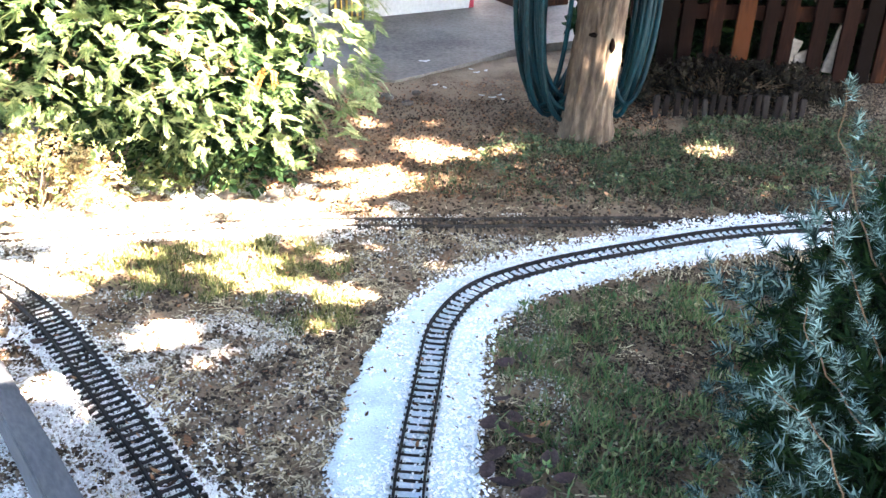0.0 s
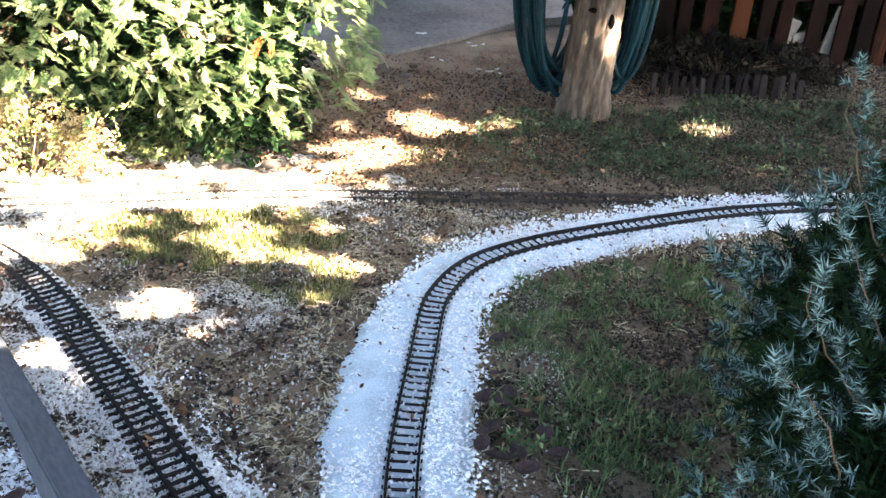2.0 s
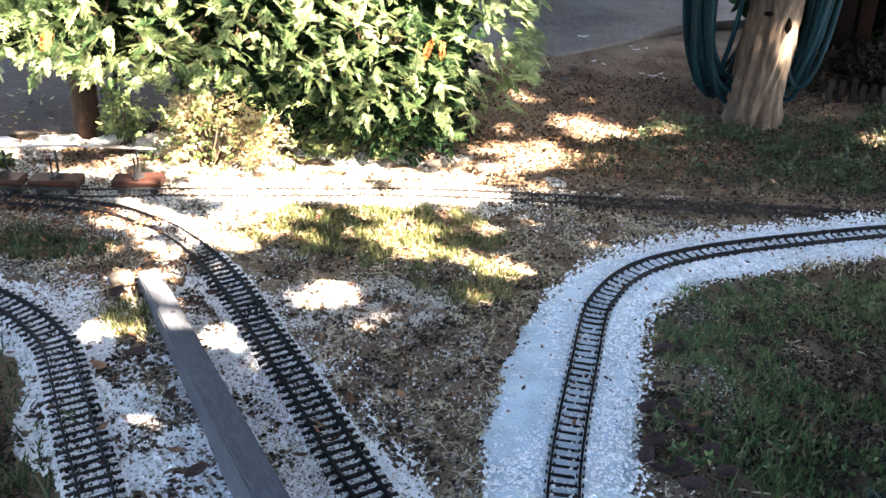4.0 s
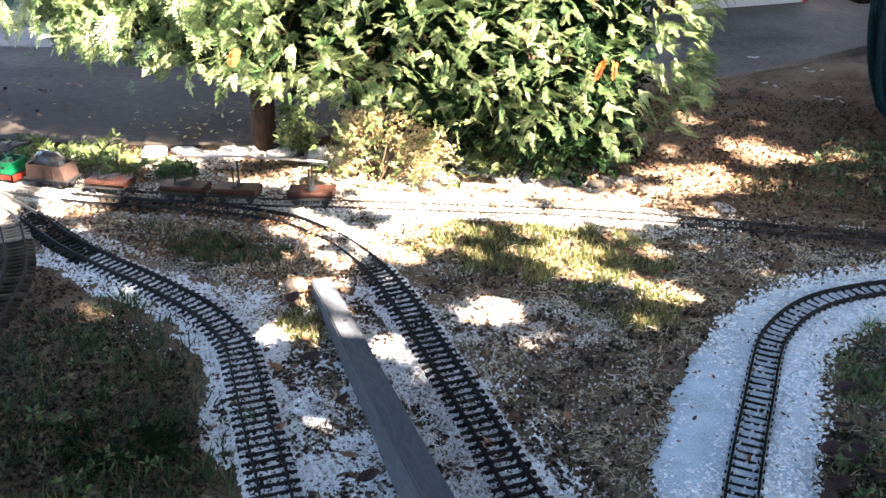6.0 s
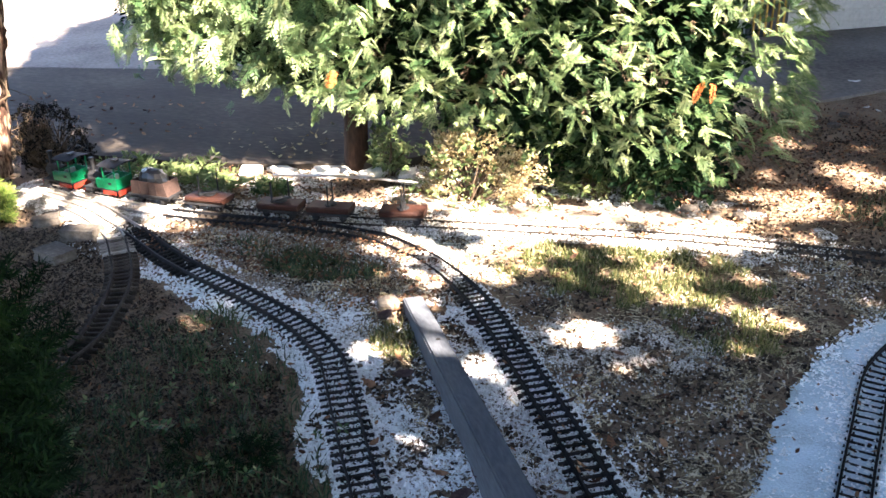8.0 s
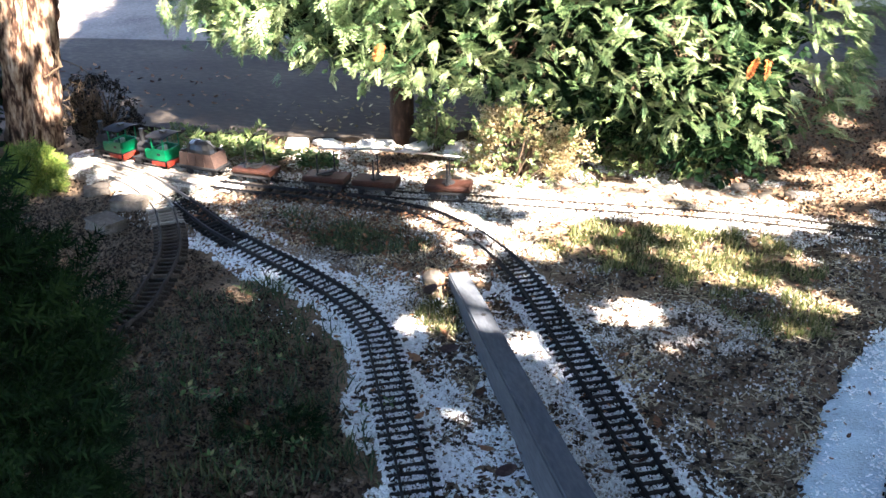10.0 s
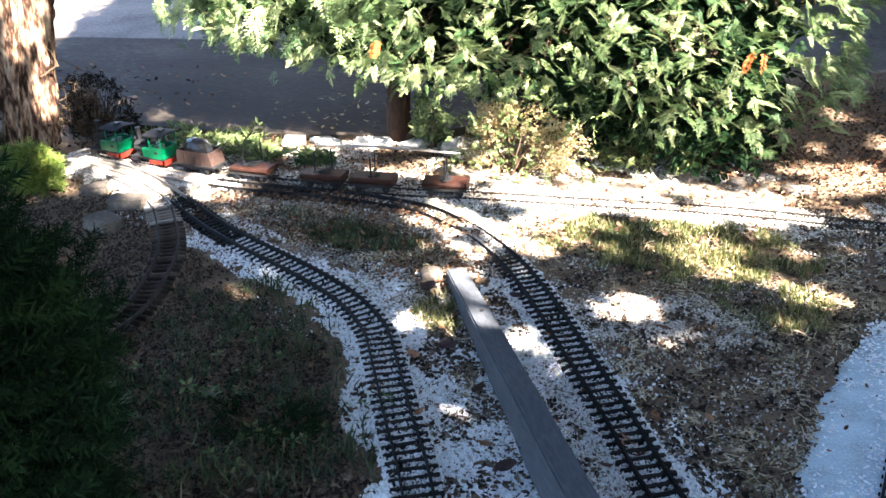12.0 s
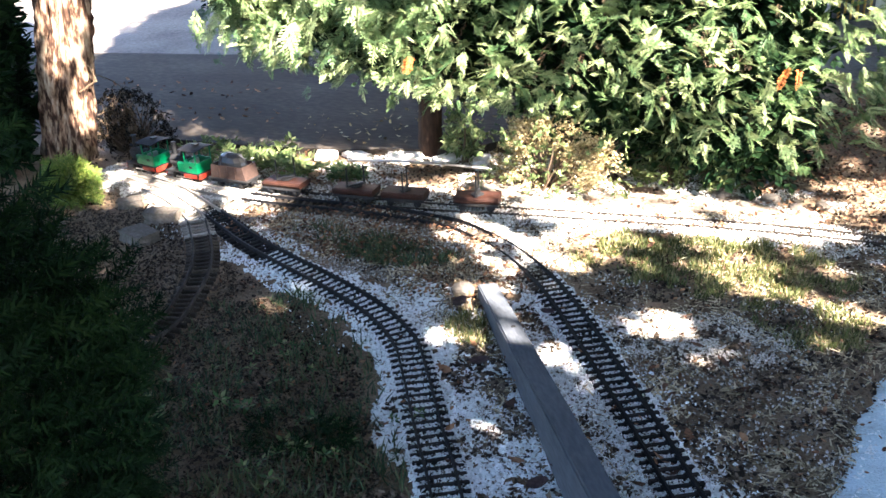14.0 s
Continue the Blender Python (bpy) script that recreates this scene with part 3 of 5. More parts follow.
chips("gravel", "loose white chips on the soil between the tracks", lambda x, y: inside(x, y, [(-1.5, 1.70, .45, .16, 5), (-1.12, 1.36, .25, .10, -20)], .6) & (wave(x, y, 9, 72) + .9 * rng.random(len(x)) > .45), 3200, -2.0, -.8, .8, 1.9, 0.0015, 0.0045, 0.004)
chips("gravel", "loose grey grit on the soil", lambda x, y: inside(x, y, [(-1.5, 1.70, .5, .2, 5), (-.3, 1.4, .3, .5, 0), (.5, 2.1, .7, .1, 0)], .6), 16000, -2.0, 1.2, .8, 2.25, 0.0012, 0.0042, 0.002, STONE)

MULCH = material("mulch", [(0.02, 0.014, 0.01), (0.06, 0.042, 0.028), (0.17, 0.13, 0.09)], 20, 120, 0.9, 0.2, island=0.7)
chips("litter", "dark crumbs of bark and soil on the ground", lambda x, y: (track_distance(x, y, ["near_curve"]) > .10) & (track_distance(x, y, ["yard", "siding"]) > .10) & (wave(x, y, 6, 41) > -.45), 62000, -2.6, 1.7, .9, 3.4, 0.002, 0.008, 0.002, MULCH)
chips("litter", "clods of dark soil among the straw", lambda x, y: (track_distance(x, y, ["near_curve"]) > .15) & (track_distance(x, y, ["siding"]) > .06) & (wave(x, y, 9, 43) + .6 * wave(x, y, 20, 44) > .12), 17000, -.95, .0, .85, 1.85, 0.003, 0.011, 0.002, MULCH)
# dense dark crumbs put the shade on this soil into its colour
chips("litter", "dark damp leaf mould round the branch track", lambda x, y: (track_distance(x, y, LINES) > .05) & inside(x, y, [(-1.95, 1.45, .45, .26, 0), (-1.5, 1.1, .5, .3, 0), (-1.0, .85, .45, .3, 0)], .5) & (track_distance(x, y, ["yard"]) > .10), 80000, -2.5, -.6, .55, 1.75, 0.002, 0.007, 0.002, MULCH)
chips("litter", "dark crumbs of soil among the grass by the ballast", lambda x, y: (track_distance(x, y, ["near_curve"]) > .11) & inside(x, y, [(.65, 1.5, .6, .55, 0)], .5) & (wave(x, y, 7, 45) > -.2), 60000, .05, 1.4, .9, 2.1, 0.002, 0.0065, 0.002, MULCH)
# dark chips spread to deepen the shade below fence and tree
chips("litter", "dark leaf mould under the fence and the garden tree", lambda x, y: inside(x, y, [(1.5, 3.45, .9, .45, 0), (1.0, 2.75, .8, .35, 0)], .4), 95000, .2, 2.5, 2.4, 4.0, 0.003, 0.009, 0.003, MULCH)

# grey timber between the tracks, its top rising towards the near end
timber = tagged(new("timber"), "weathered blue-grey square timber sloping up between two tracks", "timber")
start, end = Vector((-.955, 1.625, 0)), Vector((-.17, .570, 0))
length = (end - start).length


def timber_top(u):
    return .028 + .124 * u


bm = box((length, 0.045, 0.060), (0, 0, 0), 0.003)
cuts = [e for e in bm.edges if abs(e.verts[0].co.x - e.verts[1].co.x) > length * 0.9]
bmesh.ops.subdivide_edges(bm, edges=cuts, cuts=40)
for v in bm.verts:
    q = v.co
    u, high = q.x / length + .5, q.z / .060 + .5
    q.z = -.014 + high * (timber_top(u) + .014) + 0.0015 * noise.noise((q.x * 5, 7, 2))
    q.y += 0.0018 * noise.noise((q.x * 6, 1, 2))
beam = part("beam", bm, TIMBER, timber)
part("knot", drum(0.0055, 0.0045, 0.0015, (-length / 2 + 0.245, 0.004, timber_top(.186) + .0006), n=10), BLACK_PAINT, timber, "dark round knot")
timber.matrix_world = Matrix.Translation((start + end) / 2) @ Matrix.Rotation(math.atan2((end - start).y, (end - start).x), 4, "Z")

# ---------------------------------------------------------------- train
def wheelset(parent, x, r):
    bm = drum(r, r, 0.005, (x, -0.0195, r), "y", 18, 0.0008)
    drum(r, r, 0.005, (x, 0.0195, r), "y", 18, 0.0008, bm=bm)
    drum(r * 1.18, r * 1.18, 0.0018, (x, -0.0165, r), "y", 18, bm=bm)
    drum(r * 1.18, r * 1.18, 0.0018, (x, 0.0165, r), "y", 18, bm=bm)
    drum(0.002, 0.002, 0.044, (x, 0, r), "y", 8, bm=bm)
    return part("wheelset", bm, BLACK_PAINT, parent, smooth=False)


def coupler(parent, x):
    bm = box((0.020, 0.006, 0.004), (x, 0, 0.016), 0.001)
    box((0.004, 0.020, 0.004), (x + (0.008 if x > 0 else -0.008), 0, 0.016), 0.001, bm=bm)
    return part("coupler", bm, BLACK_PAINT, parent)


def locomotive(label):
    """A small green tank engine that faces +x."""
    e = tagged(new("toy_locomotive"), label, "toy train", group="toy train")
    part("running_frame", box((0.130, 0.036, 0.014), (0, 0, 0.020), 0.002), BLACK_PAINT, e)
    part("footplate", box((0.136, 0.070, 0.004), (0, 0, 0.0300), 0.001), BLACK_PAINT, e)
    for x in (-0.068, 0.068):
        part("buffer_beam", box((0.005, 0.066, 0.017), (x, 0, 0.0215), 0.0015), RED_PAINT, e, "bright red buffer beam")
    for side in (-1, 1):
        part("side_skirt", box((0.052, 0.003, 0.013), (-0.034, side * 0.0345, 0.0222), 0.001), RED_PAINT, e, "red skirt under the cab")
    bm = drum(0.019, 0.019, 0.070, (0.028, 0, 0.056), "x", 22, 0.002)
    for x in (-0.002, 0.02, 0.042, 0.06):
        drum(0.0197, 0.0197, 0.0022, (x, 0, 0.056), "x", 22, bm=bm)
    boiler = part("boiler", bm, BLACK_PAINT, e, "black boiler with raised bands")
    part("smokebox_door", drum(0.017, 0.014, 0.004, (0.065, 0, 0.056), "x", 20, 0.001), BLACK_PAINT, boiler)
    part("boiler_saddle", box((0.060, 0.026, 0.020), (0.030, 0, 0.039), 0.002), BLACK_PAINT, e)
    bm = drum(0.0058, 0.0066, 0.040, (0.052, 0, 0.092), "z", 16)
    drum(0.0088, 0.0088, 0.004, (0.052, 0, 0.113), "z", 16, 0.001, bm=bm)
    part("chimney", bm, BLACK_PAINT, e, "tall black chimney")
    bm = drum(0.009, 0.007, 0.014, (0.020, 0, 0.080), "z", 16, 0.002)
    part("dome", bm, BLACK_PAINT, e, "black steam dome")
    for side in (-1, 1):
        part("side_tank", box((0.034, 0.012, 0.030), (0.000, side * 0.0275, 0.0475), 0.002), GREEN_PAINT, e, "green side tank")
        cab = box((0.050, 0.003, 0.036), (-0.040, side * 0.0335, 0.0505), 0.0008)
        panel = part("cab_side", cab, GREEN_PAINT, e, "green cab side with a number plate")
        part("number_plate", box((0.012, 0.0012, 0.007), (-0.040, side * 0.0355, 0.052), 0.0003), BLACK_PAINT, panel, "small dark plate")
        for x in (-0.0625, -0.0175):
            part("cab_post", box((0.005, 0.003, 0.036), (x, side * 0.0335, 0.087), 0.0006), GREEN_PAINT, e)
        part("cylinder", drum(0.008, 0.008, 0.024, (0.050, side * 0.030, 0.021), "x", 16, 0.001), BLACK_PAINT, e)
        part("coupling_rod", box((0.060, 0.002, 0.004), (0.006, side * 0.0265, 0.0125), 0.0005), STEEL, e, "bright steel rod")
        part("handrail", drum(0.0009, 0.0009, 0.056, (0.034, side * 0.0205, 0.066), "x", 8), BLACK_PAINT, e)
    part("cab_front", box((0.003, 0.066, 0.040), (-0.0165, 0, 0.052), 0.0008), GREEN_PAINT, e)
    part("cab_rear", box((0.003, 0.066, 0.034), (-0.0645, 0, 0.050), 0.0008), GREEN_PAINT, e)
    bm = bmesh.new()
    rows = []
    for i in range(9):
        a = (i / 8 - 0.5) * 2
        for x in (-0.076, -0.003):
            for z in (0.0, 0.003):
                rows.append(bm.verts.new((x, a * 0.043, 0.110 - 0.006 * a * a + z)))
    for i in range(8):
        k = i * 4
        bm.faces.new((rows[k + 1], rows[k + 3], rows[k + 7], rows[k + 5]))
        bm.faces.new((rows[k], rows[k + 4], rows[k + 6], rows[k + 2]))
        bm.faces.new((rows[k], rows[k + 1], rows[k + 5], rows[k + 4]))
        bm.faces.new((rows[k + 2], rows[k + 6], rows[k + 7], rows[k + 3]))
    bm.faces.new((rows[0], rows[2], rows[3], rows[1]))
    bm.faces.new((rows[32], rows[33], rows[35], rows[34]))
    roof = part("cab_roof", bm, ROOF_PAINT, e, "curved black cab roof")
    part("roof_vent", box((0.020, 0.018, 0.004), (-0.040, 0, 0.1165), 0.001), BLACK_PAINT, roof)
    part("backhead", box((0.010, 0.040, 0.034), (-0.024, 0, 0.050), 0.002), STEEL, e, "grey backhead with gauges")
    part("head_lamp", drum(0.004, 0.005, 0.006, (0.070, 0, 0.078), "x", 12), BLACK_PAINT, e)
    for x in (-0.036, 0.006, 0.040):
        wheelset(e, x, 0.0125)
    for x in (-0.078, 0.078):
        coupler(e, x)
    return e


def wagon_base(w, length=0.128):
    part("underframe", box((length, 0.030, 0.008), (0, 0, 0.022), 0.0015), BLACK_PAINT, w)
    for x in (-0.040, 0.040):
        wheelset(w, x, 0.0095)
    for side in (-1, 1):
        for x in (-0.040, 0.040):
            part("axle_box", box((0.012, 0.006, 0.010), (x, side * 0.0265, 0.0125), 0.0015), BLACK_PAINT, w)
        part("sole_bar", box((length * 0.96, 0.004, 0.007), (0, side * 0.0285, 0.0215), 0.001), BLACK_PAINT, w)
    for x in (-length / 2 - 0.006, length / 2 + 0.006):
        coupler(w, x)


def dome_wagon():
    w = tagged(new("toy_wagon"), "brown box wagon with a mound of black coal", "toy train", group="toy train")
    wagon_base(w, 0.146)
    part("floor_board", box((0.150, 0.070, 0.005), (0, 0, 0.029), 0.001), BLACK_PAINT, w)
    bm = bmesh.new()
    low = [bm.verts.new((x, y, 0.0315)) for x, y in ((-.066, -.031), (.066, -.031), (.066, .031), (-.066, .031))]
    high = [bm.verts.new((x, y, 0.073)) for x, y in ((-.058, -.034), (.058, -.034), (.058, .034), (-.058, .034))]
    rim = [bm.verts.new((v.co.x * 0.95, v.co.y * 0.92, 0.073)) for v in high]
    deep = [bm.verts.new((v.co.x * 0.95, v.co.y * 0.92, 0.060)) for v in high]
    for ring, nxt in ((low, high), (high, rim), (rim, deep)):
        for i in range(4):
            k = (i + 1) % 4
            bm.faces.new((ring[i], ring[k], nxt[k], nxt[i]))
    bm.faces.new(deep)
    bm.faces.new(low[::-1])
    body = part("body", bm, DULL_BROWN, w, "dull brown body with sloping ends")
    for x in (-0.030, 0.0, 0.030):
        for side in (-1, 1):
            part("batten", box((0.004, 0.003, 0.038), (x, side * 0.0338, 0.052), 0.0006), DULL_BROWN, body)
    bm = bmesh.new()
    bmesh.ops.create_uvsphere(bm, u_segments=12, v_segments=8, radius=1)
    for v in bm.verts:
        q = v.co
        bump = 1 + 0.12 * noise.noise(q * 4) + 0.1 * noise.noise(q * 9)
        v.co = (q.x * 0.052 * bump, q.y * 0.030 * bump, 0.066 + max(q.z, -0.2) * 0.040 * bump)
    part("coal_load", bm, COAL, w, "glossy heap of black coal")
    return w


def stake_wagon(swing=0.0):
    w = tagged(new("toy_wagon"), "low brown stake wagon with dark upright posts", "toy train", group="toy train")
    wagon_base(w)
    bm = bmesh.new()
    shape = [(-.0290, .0255), (.0290, .0255), (.0360, .037), (.031, .0425), (-.031, .0425), (-.0360, .037)]
    ends = [[bm.verts.new((x * f, y, z)) for y, z in shape] for x, f in ((-.064, .94), (-.064, 1), (.064, 1), (.064, .94))]
    for a, b in zip(ends, ends[1:]):
        for i in range(6):
            k = (i + 1) % 6
            if (a[i].co - b[i].co).length > 1e-6:
                bm.faces.new((a[i], b[i], b[k], a[k]))
    bm.faces.new(ends[0][::-1])
    bm.faces.new(ends[-1])
    bmesh.ops.bevel(bm, geom=bm.edges[:], offset=0.002, segments=2, affect="EDGES")
    part("body", bm, BROWN_PAINT, w, "rust-brown wagon body")
    bm = drum(0.018, 0.018, 0.004, (0, 0, 0.0445), "z", 20, 0.001)
    part("turntable", bm, BLACK_PAINT, w, "round black pivot plate")
    swivel = Matrix.Rotation(swing, 4, "Z")
    part("bolster", box((0.010, 0.062, 0.006), (0, 0, 0.0485), 0.001, swivel), BLACK_PAINT, w)
    for side in (-1, 1):
        part("stake", box((0.0042, 0.0042, 0.056), swivel @ Vector((0, side * 0.027, 0.0785)), 0.0008), BLACK_PAINT, w)
    return w


main = LINES["main"]


def on_main(thing, x, flip=False, twist=0.0):
    """Stands a vehicle on the main track where the track passes x."""
    i = int(np.argmin(abs(main[:, 0] - x)))
    d = main[min(i + 4, len(main) - 1)] - main[max(i - 4, 0)]
    m = Matrix.Translation((main[i][0], main[i][1], 0.0097)) @ Matrix.Rotation(math.atan2(d[1], d[0]) + (math.pi if flip else 0) + twist, 4, "Z")
    thing.matrix_basis = m


on_main(locomotive("leading green toy tank engine with a red buffer beam"), -2.32)
on_main(locomotive("second green toy tank engine with an open cab"), -2.135)
on_main(dome_wagon(), -1.960)
for x, twist, swing in ((-1.773, .02, -.75), (-1.542, 0, -.7), (-1.390, .01, .1), (-1.186, 0, .05)):
    on_main(stake_wagon(swing), x, twist=twist)


# ---------------------------------------------------------------- foliage
def needle_spray(pairs=6, length=1.0, needle=0.36, width=0.11, droop=0.25, lift=0.12, seed=0):
    """A flat twig along x with uneven needles on both sides, unit long."""
    r = np.random.default_rng(seed)
    v, f = [], []

    def quad(base, tip, side):
        n = len(v)
        mid = base * .45 + tip * .55 + np.array([0, 0, .03])
        v.extend([base, mid + side, tip, mid - side])
        f.append((n, n + 1, n + 2, n + 3))
    for i in range(pairs):
        u = (i + 0.5) / pairs
        for s in (-1, 1):
            p = np.array([(u + r.uniform(-.05, .05)) * length, 0, -droop * u * u])
            k = needle * (1 - 0.4 * u) * r.uniform(.65, 1.25)
            d = np.array([r.uniform(.35, .9) * k, s * k, (lift + r.uniform(-.35, .25)) * k])
            quad(p, p + d, np.array([width * 0.7, -s * width * 0.35, r.uniform(-.04, .04)]) * r.uniform(.7, 1.3))
    end = np.array([length, 0, -droop])
    quad(end - (0.06, 0, 0), end + (needle * 0.7, 0, -0.06), np.array([0, width, 0]))
    n = len(v)
    v.extend([np.array([0, 0.012, 0]), np.array([0, -0.012, 0]), np.array([length, -0.004, -droop]), np.array([length, 0.004, -droop])])
    f.append((n, n + 1, n + 2, n + 3))
    return np.array(v), f


def star_spray(needles=22, seed=1, axis=0.45, width=0.026):
    """A short shoot along x with thin needles standing out all round like a star."""
    r = np.random.default_rng(seed)
    v, f = [], []
    for i in range(needles):
        u = i / needles
        p = np.array([u * axis, 0, 0])
        a = i * 2.4
        d = np.array([0.12 + 0.35 * u, math.cos(a) * 0.52 * (1 - 0.45 * u), math.sin(a) * 0.52 * (1 - 0.45 * u)]) * r.uniform(0.75, 1.2)
        side = np.cross(d, (0.3, 0.5, 0.7))
        side *= width / np.linalg.norm(side)
        n = len(v)
        v.extend([p + side, p + d, p - side])
        f.append((n, n + 1, n + 2))
    return np.array(v), f


def leaf_cluster(leaves=7, seed=2, width=0.30):
    """A few oval leaves round a point, unit size."""
    r = np.random.default_rng(seed)
    v, f = [], []
    for i in range(leaves):
        a, e = r.uniform(0, 6.3), r.uniform(-0.4, 0.9)
        d = np.array([math.cos(a) * math.cos(e), math.sin(a) * math.cos(e), math.sin(e)])
        side = np.cross(d, (0, 0, 1))
        side *= width / 2 / np.linalg.norm(side)
        up = np.array([0, 0, 0.05])
        b = d * 0.15
        n = len(v)
        v.extend([b, b + d * 0.35 + side + up, b + d * 0.8 + side * 0.5 - up, b + d, b + d * 0.8 - side * 0.5 - up, b + d * 0.35 - side + up])
        f.extend([(n, n + 1, n + 2, n + 3), (n, n + 3, n + 4, n + 5)])
    return np.array(v), f


def canopy_cluster(leaves=6, seed=12):
    """Broad pointed leaves round a point, one face each."""
    r = np.random.default_rng(seed)
    v, f = [], []
    for i in range(leaves):
        a, e = i * 2 * math.pi / leaves + r.uniform(-.3, .3), r.uniform(-.5, .5)
        d = np.array([math.cos(a) * math.cos(e), math.sin(a) * math.cos(e), math.sin(e)])
        side = np.array([-math.sin(a), math.cos(a), r.uniform(-.4, .4)]) * .34
        n = len(v)
        v.extend([d * 0, d * .5 + side, d, d * .5 - side])
        f.append((n, n + 1, n + 2, n + 3))
    return np.array(v), f


def outward(p, centre, spread=0.5, down=0.0):
    """Yaw and pitch arrays that point from the centre outwards, with some scatter."""
    d = p - np.array(centre)
    yaw = np.arctan2(d[:, 1], d[:, 0]) + rng.normal(0, spread, len(p))
    flat = np.hypot(d[:, 0], d[:, 1])
    pitch = -np.arctan2(d[:, 2], flat) * 0.6 + down + rng.normal(0, spread * 0.7, len(p))
    return yaw, pitch


def branch(a, b, r0, r1, bend=0.1, n=7, steps=9):
    a, b = np.array(a, float), np.array(b, float)
    u = np.linspace(0, 1, steps)[:, None]
    p = a + (b - a) * u
    off = rng.normal(0, 1, 3) * bend * np.linalg.norm(b - a)
    p += np.sin(u * math.pi) * off + np.concatenate([np.zeros((1, 3)), rng.normal(0, 0.012, (steps - 1, 3))]) * np.linalg.norm(b - a)
    return tube(p, np.linspace(r0, r1, steps), n)


def yew_frond(seed, pairs=0):
    """A flat branch end along x, unit long, in one piece: a twig, and side twigs, set with two close rows of needles."""
    r = np.random.default_rng(seed)
    v, f = [], []

    def twig(start, d, length, reach):
        a = v[start]
        side = np.array([-d[1], d[0], 0])
        up = np.array([0, 0, 1.0])
        steps = max(4, int(length / .07))
        last = start
        for i in range(1, steps + 1):
            u = i / steps
            v.append(a + d * length * u - up * .22 * (length * u) ** 2)
            n = len(v) - 1
            k = reach * (1 - .55 * u ** 3) * min(1, .55 + u * 2) * r.uniform(.82, 1.15)
            for s in (-1, 1):
                tip = v[n] + (d * r.uniform(.55, .8) + side * s + up * r.uniform(-.25, .05)) * k
                mid = v[n] * .45 + tip * .55
                wide = d * .030 + up * r.uniform(-.010, .010)
                m = len(v)
                v.extend([mid + wide, tip, mid - wide])
                f.append((n, m, m + 1, m + 2))
            f.append((last, n, len(v) - 1))
            last = n
        m = len(v)
        v.extend([v[last] + d * reach * .8 + side * .02, v[last] + d * reach * .8 - side * .02])
        f.append((last, m, m + 1))
    v.append(np.zeros(3))
    twig(0, np.array([1.0, 0, 0]), 1.0, .20)
    for i in range(pairs):
        for s in (-1, 1):
            a = r.uniform(.6, .9)
            at = 1 + 7 * int(2 + i * 8 / max(1, pairs))
            twig(at, np.array([math.cos(a), s * math.sin(a), 0]), (.50 - .10 * i) * r.uniform(.8, 1.15), .16)
    return np.array(v), f


